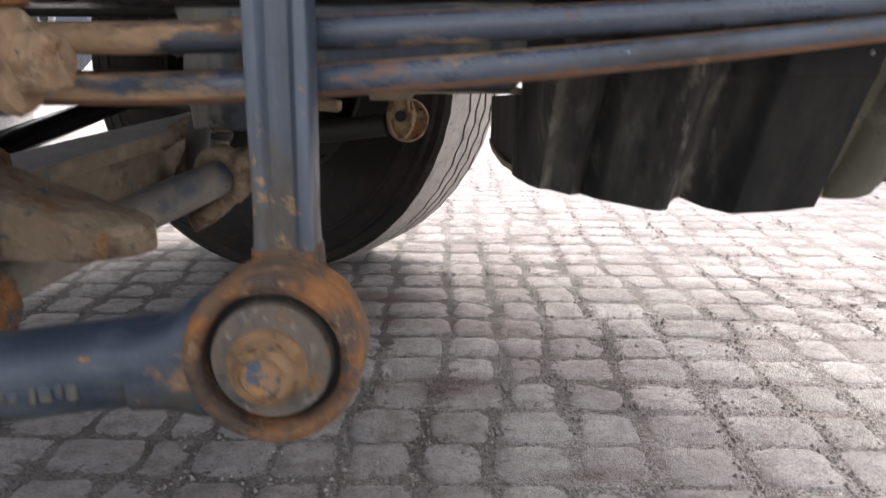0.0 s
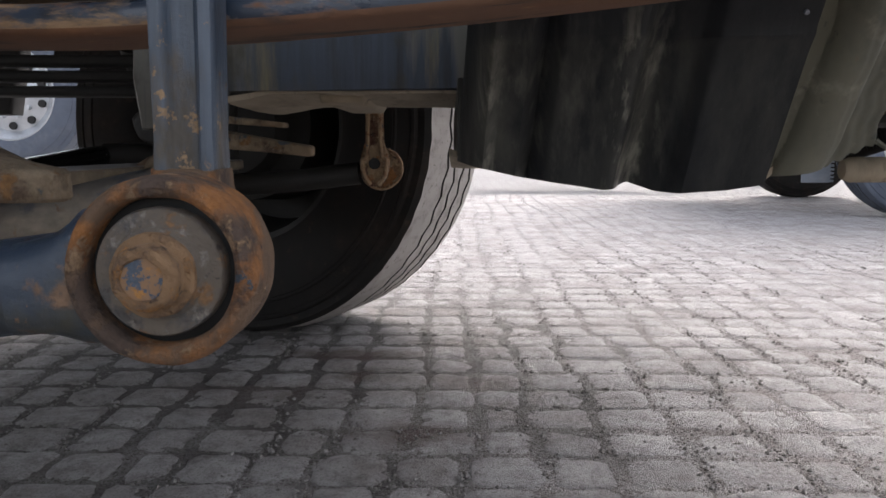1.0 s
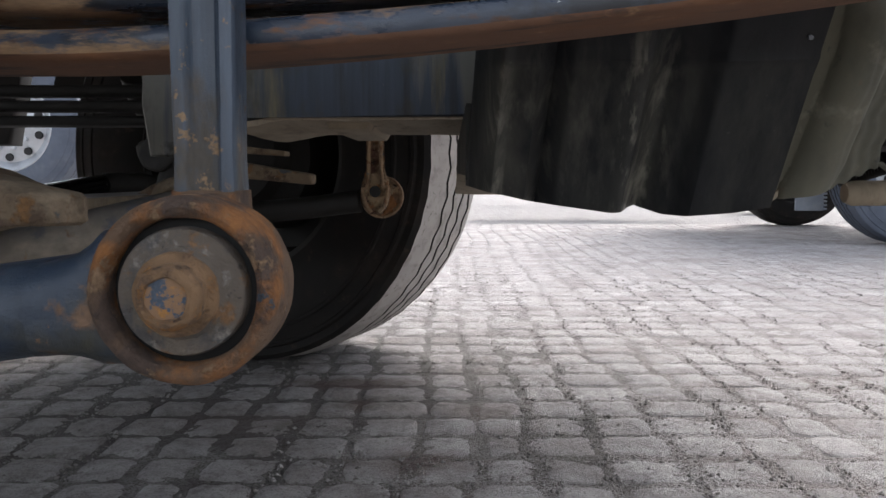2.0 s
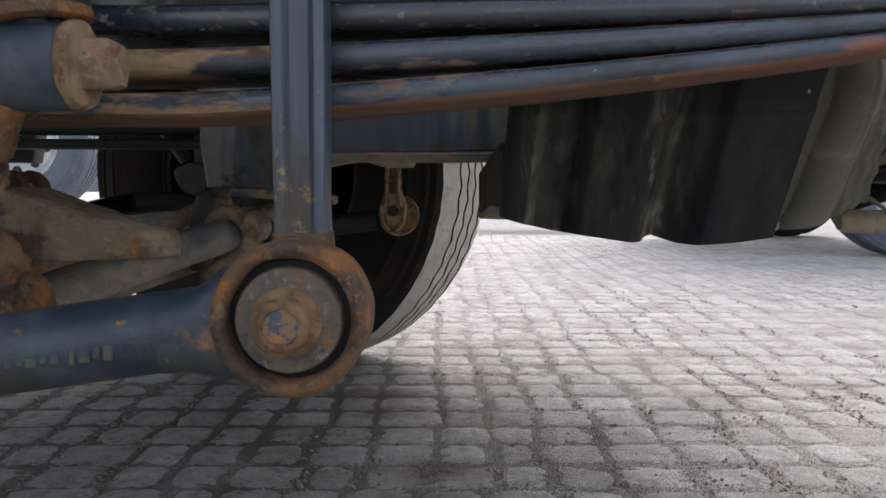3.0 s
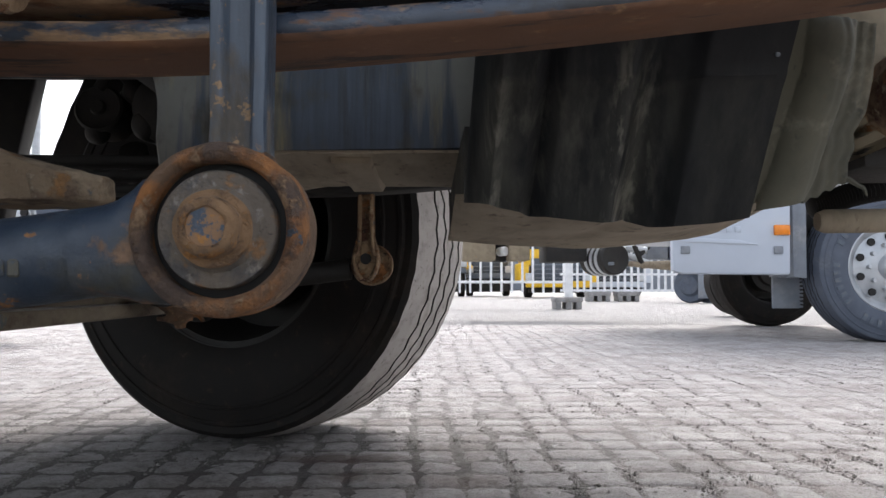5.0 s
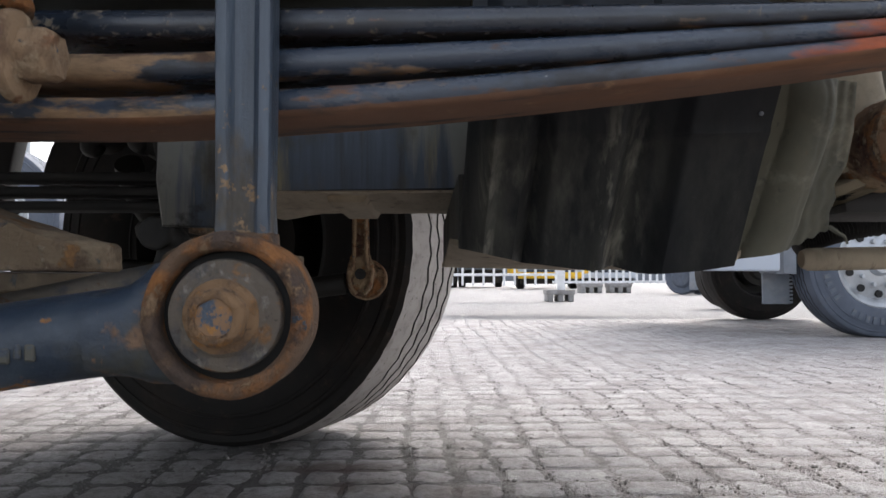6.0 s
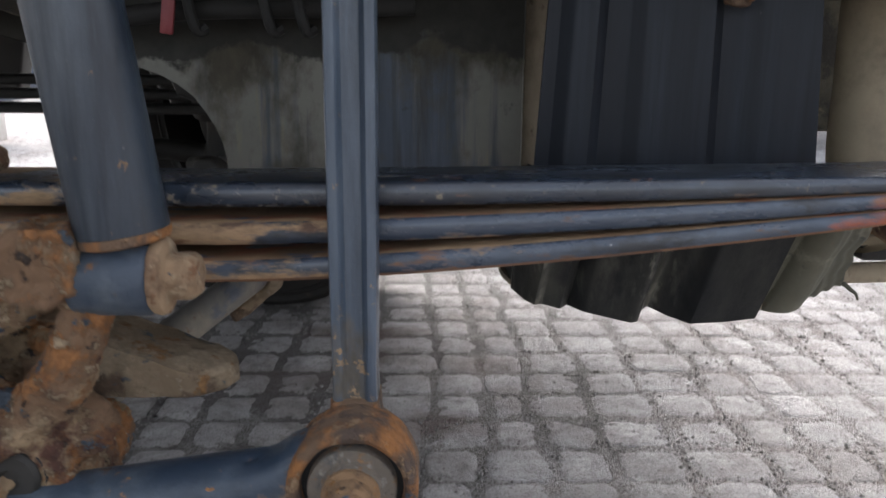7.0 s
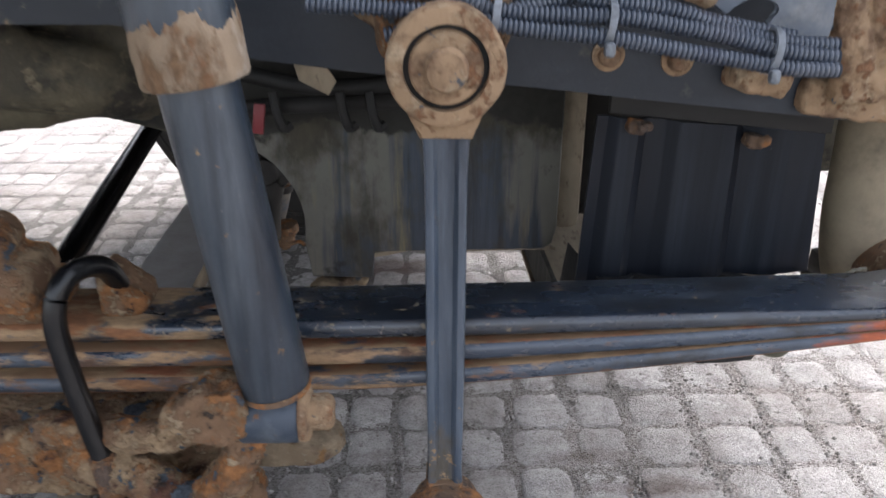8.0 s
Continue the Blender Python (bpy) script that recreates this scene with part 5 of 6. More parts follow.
box(bm, (0.452, 0.74, 0.545), (0.70, 0.86, 0.585), 0.01)
box(bm, (0.46, 0.78, 0.575), (0.70, 0.86, 0.65), 0.015)
part("bracket", bm, M_DARK, hanger)
bm = bmesh.new()
lathe(bm, (0.488, 0.66, 0.612), (0, 1, 0), [(0, 0), (0, 0.040), (0.004, 0.045), (0.10, 0.045), (0.10, 0)], 32)
part("eye", bm, M_RUST, hanger, "rusty spring eye")

hose = thing("air_hose", (0.55, 0.95, 0.54), "black corrugated hose over a tan bracket lip", "hose")
bm = bmesh.new()
tube(bm, [(0.465, 0.88, 0.520), (0.54, 0.88, 0.541), (0.70, 0.90, 0.56), (1.0, 0.95, 0.58)], lambda t: 0.0145 if round(t * 120) % 2 else 0.0115, 121, 12)
part("pipe", bm, M_RUBBER, hose, sharp=60)
bm = bmesh.new()
tube(bm, [(0.458, 0.85, 0.502), (0.53, 0.85, 0.503), (0.75, 0.86, 0.508), (1.0, 0.88, 0.52)], lambda t: 0.0135 if t > 0.02 else 0.010, 24, 14)
part("carrier", bm, M_UNDER, hose, "tan dust-coated carrier tube")

# ---- chassis rail ----
rail = thing("chassis_rail", (0, 0.6, 0.88), "dark blue chassis rail with rusty bolts", "chassis rail")
bm = bmesh.new()
prism(bm, [(-2.2, 0.955), (-0.40, 0.950), (-0.27, 0.914), (-0.16, 0.900), (0.0, 0.886), (0.11, 0.873), (0.33, 0.850), (0.62, 0.835), (0.62, 1.13), (-2.2, 1.13)], 0.585, 0.598, 0.003)
prism(bm, [(-2.2, 0.955), (-0.40, 0.950), (-0.27, 0.914), (-0.16, 0.900), (0.0, 0.886), (0.11, 0.873), (0.33, 0.850), (0.62, 0.835), (0.62, 0.845), (0.33, 0.860), (0.11, 0.883), (0.0, 0.896), (-0.16, 0.910), (-0.27, 0.924), (-0.40, 0.960), (-2.2, 0.965)], 0.598, 0.68, 0.0)
part("web", bm, M_RAIL, rail)
for bx, bz in ((0.070, 0.918), (0.138, 0.913), (-0.165, 0.975), (-0.33, 0.95)):
    bm = bmesh.new()
    lathe(bm, (bx, 0.585, bz), (0, -1, 0), [(0, 0), (0, 0.016), (0.004, 0.016), (0.005, 0.011), (0.013, 0.010), (0.015, 0.008), (0.015, 0)], 18)
    part("bolt", bm, M_TAN, rail, "rusty bolt")
bm = bmesh.new()
box(bm, (0.185, 0.558, 0.884), (0.245, 0.590, 0.912), 0.006, (0, 12, 0))
lathe(bm, (0.203, 0.560, 0.899), (0, -1, 0), [(-0.03, 0), (-0.03, 0.016), (0.006, 0.014), (0.012, 0.010), (0.012, 0)], 14)
lathe(bm, (0.232, 0.562, 0.896), (0, -1, 0), [(-0.03, 0), (-0.03, 0.013), (0.004, 0.012), (0.010, 0.008), (0.010, 0)], 14)
box(bm, (0.262, 0.565, 0.853), (0.40, 0.592, 0.892), 0.008, (0, 6, 0))
cast(part("bolted_bracket", bm, M_TAN, rail, "lumpy rusty bracket with bolts"), 0.0028, 0.006, 0.018, 2, 0.004)
bm = bmesh.new()
tube(bm, [(0.272, 0.56, 1.02), (0.276, 0.552, 0.965), (0.290, 0.548, 0.925), (0.300, 0.555, 0.885)], 0.022, 20, 12)
tube(bm, [(0.300, 0.55, 1.02), (0.305, 0.548, 0.975), (0.318, 0.545, 0.935), (0.325, 0.555, 0.905)], 0.019, 20, 12)
lathe(bm, (0.318, 0.555, 0.905), (0.2, -1, 0), [(-0.03, 0), (-0.03, 0.030), (0.012, 0.026), (0.022, 0.014), (0.022, 0)], 16)
lathe(bm, (0.345, 0.565, 0.985), (0, -1, 0), [(-0.03, 0), (-0.03, 0.032), (0.012, 0.028), (0.022, 0.014), (0.022, 0)], 16)
cast(part("spring_bolt", bm, M_TAN, rail, "muddy folded bolt bracket"), 0.0026, 0.010, 0.020, 2, 0.006)
bm = bmesh.new()
box(bm, (-0.150, 0.470, 0.930), (-0.035, 0.590, 1.02), 0.02)
lathe(bm, (-0.148, 0.585, 0.985), (0, -1, 0), [(0, 0), (0, 0.032), (0.06, 0.030), (0.075, 0.022), (0.075, 0)], 20)
cast(part("link_bracket", bm, M_RUST, rail, "rusty bracket that carries the link"), 0.004, 0.004, 0.02)
bm = bmesh.new()
hole = [(0.176 + 0.021 * math.cos(a), 0.972 + 0.012 * math.sin(a)) for a in np.radians(np.linspace(-60, 180, 12))]
prism(bm, [(0.1975, 0.945), (0.242, 0.941), (0.2445, 0.962), (0.241, 0.985), (0.245, 1.08), (0.10, 1.08), (0.10, 1.02), (0.125, 0.985), (0.150, 0.968)] + hole[::-1], 0.502, 0.512, 0.002)
part("side_bracket", bm, M_SHEET, rail, "grey-blue sheet bracket with a round hole")
bm = bmesh.new()
box(bm, (0.115, 0.485, 0.975), (0.150, 0.505, 1.06), 0.008, (0, 20, 0))
cast(part("bracket_foot", bm, M_TAN, rail, "mud-covered bracket foot"), 0.003, 0.004, 0.015)
# ---- conduits tied along the rail ----
conduits = thing("cable_bundle", (0.05, 0.47, 0.95), "bundle of grey corrugated cable conduits held by ties", "cable bundle")


def conduit(pts, r):
    bm = bmesh.new()
    fine = curve_points(pts, 3000)
    run = np.cumsum([0.0] + [(b - a).length for a, b in zip(fine, fine[1:])])
    rings = int(run[-1] / 0.0043)
    even = [fine[int(np.searchsorted(run, run[-1] * k / (4 * rings)))] for k in range(4 * rings)] + [fine[-1]]
    tube(bm, even, lambda t: r * (0.96, 1.0, 0.96, 0.66)[round(t * 4 * rings) % 4], 4 * rings + 1, 12)
    part("conduit", bm, M_CONDUIT, conduits, sharp=60)


conduit([(-0.20, 0.452, 0.985), (-0.10, 0.452, 0.978), (-0.041, 0.452, 0.967), (0.042, 0.452, 0.958), (0.098, 0.452, 0.948), (0.146, 0.452, 0.940), (0.193, 0.452, 0.933), (0.232, 0.455, 0.931)], 0.0068)
conduit([(-0.20, 0.460, 1.000), (-0.10, 0.460, 0.992), (-0.041, 0.460, 0.977), (0.047, 0.460, 0.973), (0.094, 0.460, 0.966), (0.141, 0.460, 0.957), (0.188, 0.460, 0.945), (0.232, 0.460, 0.940)], 0.0072)
conduit([(-0.10, 0.472, 1.015), (-0.02, 0.470, 0.998), (0.030, 0.468, 0.985), (0.094, 0.468, 0.977), (0.141, 0.468, 0.961), (0.190, 0.468, 0.951), (0.235, 0.470, 0.948)], 0.0070)
conduit([(-0.14, 0.455, 0.960), (-0.07, 0.458, 0.972), (0.0, 0.470, 0.985), (0.05, 0.474, 0.990), (0.12, 0.476, 0.970), (0.20, 0.476, 0.954)], 0.0062)
for tx, tz in ((-0.052, 0.974), (0.040, 0.968), (0.176, 0.946)):
    bm = bmesh.new()
    lathe(bm, (tx - 0.003, 0.461, tz), (1, 0, -0.15), [(0, 0.0165), (0, 0.0190), (0.006, 0.0190), (0.006, 0.0165), (0, 0.0165)], 20)
    box(bm, (tx - 0.005, 0.440, tz - 0.024), (tx + 0.004, 0.449, tz - 0.012), 0.003)
    part("cable_tie", bm, M_TIE, conduits, "pale plastic cable tie")

# ---- engine and gearbox mass above ----
engine = thing("engine_block", (-0.3, 1.1, 0.8), "dark dirty engine casting under the cab", "engine")
bm = bmesh.new()
box(bm, (-1.3, 0.74, 0.865), (-0.38, 1.50, 1.13), 0.04)
tube(bm, [(-1.2, 0.74, 0.88), (-0.85, 0.73, 0.845), (-0.60, 0.74, 0.835), (-0.42, 0.78, 0.86)], 0.035, 24, 14)
tube(bm, [(-0.95, 0.76, 0.94), (-0.70, 0.71, 0.90), (-0.52, 0.72, 0.87), (-0.45, 0.80, 0.84)], 0.045, 24, 14)
tube(bm, [(-0.62, 0.70, 1.02), (-0.58, 0.68, 0.93), (-0.50, 0.72, 0.85)], 0.030, 24, 12)
lathe(bm, (-0.72, 0.68, 1.0), (0, 1, 0), [(0, 0), (0, 0.09), (0.05, 0.12), (0.1, 0.12), (0.1, 0)], 24)
box(bm, (-0.66, 0.70, 0.828), (-0.50, 0.90, 0.90), 0.02)
for sx, sz in ((-1.10, 0.90), (-0.92, 0.89), (-0.80, 0.90), (-0.66, 0.88)):
    box(bm, (sx, 0.705, sz - 0.02), (sx + 0.018, 0.80, sz + 0.20), 0.004, (0, 14, 0))
box(bm, (-0.98, 0.69, 0.93), (-0.56, 0.78, 0.955), 0.006, (0, 5, 0))
box(bm, (-1.20, 0.70, 0.985), (-0.50, 0.78, 1.01), 0.006, (0, -3, 0))
for sx, sz in ((-0.60, 0.90), (-0.75, 0.97), (-0.88, 0.92), (-0.53, 0.96)):
    lathe(bm, (sx, 0.70, sz), (0, -1, 0), [(-0.05, 0), (-0.05, 0.022), (0.012, 0.020), (0.012, 0)], 10)
cast(part("gearbox", bm, M_OLIVE, engine, "olive brown dusty ribbed housing"), 0.0065, 0.008, 0.04, 1, 0.004)
bm = bmesh.new()
box(bm, (-0.38, 0.95, 0.70), (0.60, 1.50, 1.13), 0.03)
part("block", bm, M_DARK, engine)
bm = bmesh.new()
box(bm, (0.30, 0.925, 0.672), (0.62, 1.10, 0.84), 0.012)
part("front_mount", bm, M_OLIVE, engine, "brown dusty front mount")
bm = bmesh.new()
tube(bm, [(-0.34, 0.80, 0.855), (-0.24, 0.79, 0.838), (-0.10, 0.80, 0.842), (0.0, 0.80, 0.85)], 0.011, 24, 12)
part("hose", bm, M_RUBBER, engine, "dark hose")
bm = bmesh.new()
tube(bm, [(-0.40, 0.795, 0.80), (-0.30, 0.795, 0.812), (-0.16, 0.80, 0.816), (-0.05, 0.80, 0.82)], 0.011, 24, 12)
part("hose", bm, M_NEAR_BLACK, engine)
bm = bmesh.new()
box(bm, (-0.318, 0.762, 0.786), (-0.304, 0.768, 0.824), 0.002, (0, 8, 0))
part("tag", bm, M_RED, engine, "small red tag")
for hx in (-0.293, -0.212, -0.176):
    bm = bmesh.new()
    tube(bm, [(hx, 0.775, 0.835), (hx + 0.004, 0.770, 0.81), (hx + 0.010, 0.774, 0.790), (hx + 0.018, 0.78, 0.793)], 0.0062, 14, 8)
    part("hook", bm, M_RUBBER, engine)
bm = bmesh.new()
prism(bm, [(-0.262, 0.882), (-0.222, 0.872), (-0.212, 0.855), (-0.222, 0.838), (-0.240, 0.848), (-0.256, 0.856)], 0.745, 0.750, 0.001)
part("tin_bracket", bm, M_UNDER, engine, "bent tan sheet bracket")

bm = bmesh.new()
tube(bm, [(-0.545, 1.42, 0.440), (-0.510, 1.40, 0.464), (-0.475, 1.40, 0.488), (-0.447, 1.40, 0.500)], 0.015, 20, 12)
tube(bm, [(-0.449, 1.395, 0.502), (-0.454, 1.395, 0.470), (-0.474, 1.395, 0.430), (-0.492, 1.395, 0.39)], 0.008, 16, 8)
cast(part("oil_pipe", bm, M_PIPE, engine, "brown dusty pipe elbow"), 0.0024, 0.002, 0.012, 1)
bm = bmesh.new()
lathe(bm, (-0.414, 1.40, 0.508), (-0.3, 0, -1), [(-0.02, 0), (-0.02, 0.016), (0, 0.028), (0.022, 0.029), (0.026, 0.0)], 20)
roughen(bm, 0.002, 60)
part("fitting", bm, M_RUST_EYE, engine, "rusty brown pipe fitting")
bm = bmesh.new()
tube(bm, [(-0.412, 1.40, 0.482), (-0.420, 1.40, 0.452), (-0.428, 1.405, 0.425), (-0.437, 1.41, 0.398)], 0.024, 24, 16)
part("pipe", bm, M_SROD, engine, "grey dusty pipe")
bm = bmesh.new()
lathe(bm, (-0.411, 1.40, 0.488), (-0.2, 0, -1), [(0, 0), (0, 0.023), (0.003, 0.0265), (0.013, 0.0265), (0.016, 0.0245), (0.016, 0)], 24)
part("hose_clip", bm, M_DARK, engine, "dark band round the pipe end")

# ---- opposite side: brake chamber, splash guard ----
chamber = thing("brake_chamber", (-0.62, 1.95, 0.8), "dark round brake chamber above the axle end", "brake chamber")
bm = bmesh.new()
lathe(bm, (-0.62, 1.90, 0.86), (0, 1, 0.1), [(0, 0), (0, 0.05), (0.02, 0.085), (0.08, 0.095), (0.095, 0.10), (0.11, 0.095), (0.16, 0.08), (0.18, 0.0)], 28)
part("canister", bm, M_DARK, chamber)
for line, r in (([(-0.60, 1.92, 0.84), (-0.585, 1.95, 0.70), (-0.60, 2.0, 0.60)], 0.045), ([(-0.70, 1.92, 0.76), (-0.70, 1.98, 0.70), (-0.66, 2.02, 0.62)], 0.035), ([(-0.790, 1.93, 0.915), (-0.748, 1.92, 0.961), (-0.705, 1.94, 0.911)], 0.014)):
    bm = bmesh.new()
    tube(bm, line, r, 14, 12)
    part("hose", bm, M_DARK, chamber)
bm = bmesh.new()
lathe(bm, (-0.790, 1.93, 0.865), (0, -1, 0.1), [(-0.10, 0), (-0.10, 0.058), (0.0, 0.060), (0.006, 0.054), (0.002, 0.048), (0.002, 0.020), (0.014, 0.016), (0.014, 0)], 32)
part("end_cap", bm, M_DARK, chamber)
for bx, bz, r in ((-0.799, 0.808, 0.030), (-0.705, 0.911, 0.034), (-0.670, 0.829, 0.045)):
    bm = bmesh.new()
    lathe(bm, (bx, 1.95, bz), (0, -1, 0.05), [(-r, 0), (-r * 0.8, r * 0.65), (-r * 0.3, r * 0.97), (r * 0.2, r), (r * 0.6, r * 0.82), (r * 0.9, r * 0.5), (r, 0)], 18)
    part("fitting", bm, M_DARK, chamber)

bm = bmesh.new()
prism(bm, [(-1.27, 0.78), (-1.252, 0.82), (-1.247, 0.86), (-1.228, 0.913), (-1.212, 0.95), (-1.186, 1.03), (-1.166, 1.07), (-1.140, 1.14), (-0.6, 1.14), (-0.6, 0.78)], 2.66, 2.68, 0.003)
single("wheel_arch_liner", bm, M_NEAR_BLACK, (-1, 2.67, 0.9), "dark wheel arch liner above the far wheel", "arch liner")

# ---- cab floor and far side of the truck: plain closing surfaces that also block sky light ----
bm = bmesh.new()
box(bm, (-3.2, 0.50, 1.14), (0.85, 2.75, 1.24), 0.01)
# unseen slab above the camera's left, added to shade the near parts
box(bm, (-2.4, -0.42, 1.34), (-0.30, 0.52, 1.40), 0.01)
single("cab_floor", bm, M_NEAR_BLACK, (0, 1, 1.22), "dark plain underside of the cab, with an unseen slab added to block sky light", "cab floor", kind="structure")
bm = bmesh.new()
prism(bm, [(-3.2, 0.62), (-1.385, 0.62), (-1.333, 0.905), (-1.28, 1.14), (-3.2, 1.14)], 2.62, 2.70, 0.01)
single("side_skirt", bm, M_NEAR_BLACK, (-2.2, 2.6, 0.8), "dark side skirt behind the front wheel", "side skirt")
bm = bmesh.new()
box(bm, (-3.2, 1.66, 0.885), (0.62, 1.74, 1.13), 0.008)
single("opposite_chassis_rail", bm, M_NEAR_BLACK, (-1, 1.7, 0.88), "dark chassis rail on the opposite side", "chassis rail")


# ---- parked white truck ----
truck = thing("parked_truck", (3.4, 7.4, 0), "light grey tractor truck parked across the yard", "truck")
bm = bmesh.new()
prism(bm, [(1.85, 0.545), (1.93, 0.520), (2.735, 0.512), (2.75, 0.530), (2.76, 1.30), (1.85, 1.30)], 6.05, 6.13, 0.02)
bumper = part("bumper", bm, M_WHITE, truck, "light grey bumper side")
bm = bmesh.new()
prism(bm, [(1.87, 0.765), (2.50, 0.742), (2.36, 0.776), (1.87, 0.800)], 6.035, 6.06, 0.006)
part("moulding", bm, M_WHITE, bumper)
for lx in (1.91, 2.62):
    bm = bmesh.new()
    box(bm, (lx, 6.036, 0.672), (lx + 0.07, 6.055, 0.732), 0.006)
    part("cover_cap", bm, M_GREYPL, bumper)
for i in range(5):
    bm = bmesh.new()
    box(bm, (2.06 + i * 0.066, 6.042, 0.835), (2.108 + i * 0.066, 6.055, 0.885), 0.008)
    part("raised_bar", bm, M_WHITE, bumper)
bm = bmesh.new()
box(bm, (2.622, 6.025, 0.815), (2.742, 6.06, 0.893), 0.01)
part("side_marker", bm, M_ORANGE, truck, "orange side marker lamp")
bm = bmesh.new()
prism(bm, [(2.80, 0.495), (2.905, 0.49), (2.91, 1.3), (2.80, 1.3)], 6.12, 6.5, 0.01)
box(bm, (2.70, 6.24, 0.50), (2.80, 6.34, 1.3), 0.005)
part("step_panel", bm, M_GREYPL, truck, "grey step panel")
bm = bmesh.new()
box(bm, (2.88, 6.45, 0.70), (3.16, 6.60, 1.30), 0.01)
part("wheel_arch", bm, M_NEAR_BLACK, truck)
bm = bmesh.new()
box(bm, (2.75, 6.40, 0.25), (2.975, 6.42, 0.55), 0.008)
for i in range(9):
    box(bm, (2.968, 6.395, 0.255 + i * 0.03), (2.998, 6.425, 0.273 + i * 0.03), 0.003, seg=1)
part("mud_flap", bm, M_GREYPL, truck, "grey mud flap with toothed edge")
bm = bmesh.new()
box(bm, (1.84, 6.1, 1.30), (4.6, 8.7, 3.2), 0.05)
box(bm, (2.2, 6.5, 0.85), (3.0, 8.6, 1.30), 0.03)
part("cab", bm, M_WHITE, truck)
bm = bmesh.new()
box(bm, (4.6, 6.9, 0.75), (9.0, 8.1, 1.1), 0.02)
part("frame", bm, M_NEAR_BLACK, truck)
near_wheel = wheel((3.54, 6.06, 0.575), (0, 1, 0), 0.577, 0.34, 0.330, "grey truck tyre on a silver steel rim with round vents", "truck_wheel", M_TYRE_GREY, M_TYRE_GREY, M_RIM, 40)
for k in range(22):
    if k in (6, 7, 14, 15):
        continue
    ang = radians(118 + k * 7.5)
    bm = bmesh.new()
    m = Matrix.Translation((3.54 + 0.447 * math.cos(ang), 6.043, 0.575 + 0.447 * math.sin(ang))) @ Matrix.Rotation(-ang, 4, "Y") @ Matrix.Diagonal((0.052, 0.010, 0.030, 1))
    bmesh.ops.create_cube(bm, size=1, matrix=m)
    part("raised_mark", bm, M_SHEET, near_wheel)
wheel((3.66, 8.55, 0.575), (0, 1, 0), 0.577, 0.34, 0.330, "dark truck wheel on the far side of the parked truck", "truck_wheel", M_TYRE, M_TYRE, M_DARK, 40, inner=True)
wheel((-3.245, 5.95, 0.900), (0, 1, 0), 0.577, 0.34, 0.330, "grey truck tyre on a silver rim standing on a low deck", "truck_wheel", M_TYRE_GREY, M_TYRE_GREY, M_RIM, 40)
bm = bmesh.new()
box(bm, (-3.95, 5.85, 0.0), (-3.40, 6.45, 0.36), 0.02)
single("concrete_block", bm, M_CONCRETE, (-3.4, 6.1, 0), "grey concrete block under the raised wheel", "concrete block")

# lower parts of the yard seen under the belly shield
tank = thing("tank_truck_chassis", (2.0, 11, 0), "chassis of a parked vehicle with a round black tank", "truck")
drum_axis = Vector((-0.30, 1, 0)).normalized()
bm = bmesh.new()
lathe(bm, (2.22, 9.6, 0.755), drum_axis, [(0.01, 0), (0.01, 0.16), (0, 0.175), (0.02, 0.195), (0.55, 0.195), (0.55, 0)], 36)
drum = part("air_tank", bm, M_DARK, tank, "black round air tank")
for k in range(3):
    bm = bmesh.new()
    lathe(bm, Vector((2.22, 9.6, 0.755)) + drum_axis * (0.10 + 0.13 * k), drum_axis, [(0, 0.190), (0, 0.204), (0.06, 0.204), (0.06, 0.190), (0, 0.190)], 36)
    part("strap", bm, M_RIM, drum, "silver strap")
bm = bmesh.new()
box(bm, (2.13, 9.575, 0.675), (2.20, 9.59, 0.715), 0.004)
part("plate", bm, M_GREYPL, drum)
bm = bmesh.new()
box(bm, (2.63, 9.75, 0.755), (2.90, 10.1, 1.05), 0.02)
part("grey_box", bm, M_GREYPL, tank)
bm = bmesh.new()
box(bm, (2.915, 9.75, 0.75), (2.97, 10.1, 1.05), 0.01)
part("dark_edge", bm, M_SHEET, tank)
for k, (a, b, r) in enumerate((((2.38, 9.7, 0.80), (2.66, 9.75, 0.70), 0.040), ((2.40, 9.7, 0.70), (3.0, 9.7, 0.64), 0.035), ((2.46, 9.65, 0.92), (2.58, 9.7, 0.66), 0.032), ((2.36, 9.7, 0.90), (2.62, 9.7, 0.86), 0.050), ((2.55, 9.7, 0.68), (3.0, 9.7, 0.70), 0.045), ((2.52, 9.66, 0.80), (2.64, 9.7, 0.90), 0.03))):
    part("pipe", tube(bmesh.new(), [a, b], r, 6, 10), (M_RIM, M_UNDER, M_DARK)[k % 3], tank)
bm = bmesh.new()
box(bm, (1.42, 9.8, 0.725), (1.92, 10.5, 1.3), 0.02)
part("underbody", bm, M_NEAR_BLACK, tank)
bm = bmesh.new()
box(bm, (0.80, 10.2, 0.74), (0.97, 10.6, 1.3), 0.02)
part("underbody", bm, M_NEAR_BLACK, tank)
bm = bmesh.new()
lathe(bm, (0.90, 10.1, 0.86), (0.3, -1, 0), [(-0.05, 0), (-0.05, 0.06), (0.10, 0.06), (0.12, 0.04), (0.12, 0)], 20)
part("end_cap", bm, M_FENCE, tank)
bm = bmesh.new()
box(bm, (0.40, 9.8, 0.735), (0.80, 10.3, 1.3), 0.02)
part("side_box", bm, M_BEIGE, tank, "beige side box")
bm = bmesh.new()
box(bm, (0.97, 9.8, 0.738), (1.22, 10.3, 1.3), 0.02)
part("side_box", bm, M_BEIGE, tank, "beige side box")

bm = bmesh.new()
lathe(bm, (4.45, 11.3, 0.50), (0, 1, 0), [(0, 0), (0, 0.26), (0.02, 0.46), (0.06, 0.50), (0.30, 0.50), (0.32, 0)], 36)
part("wheel", bm, M_TYRE, tank)

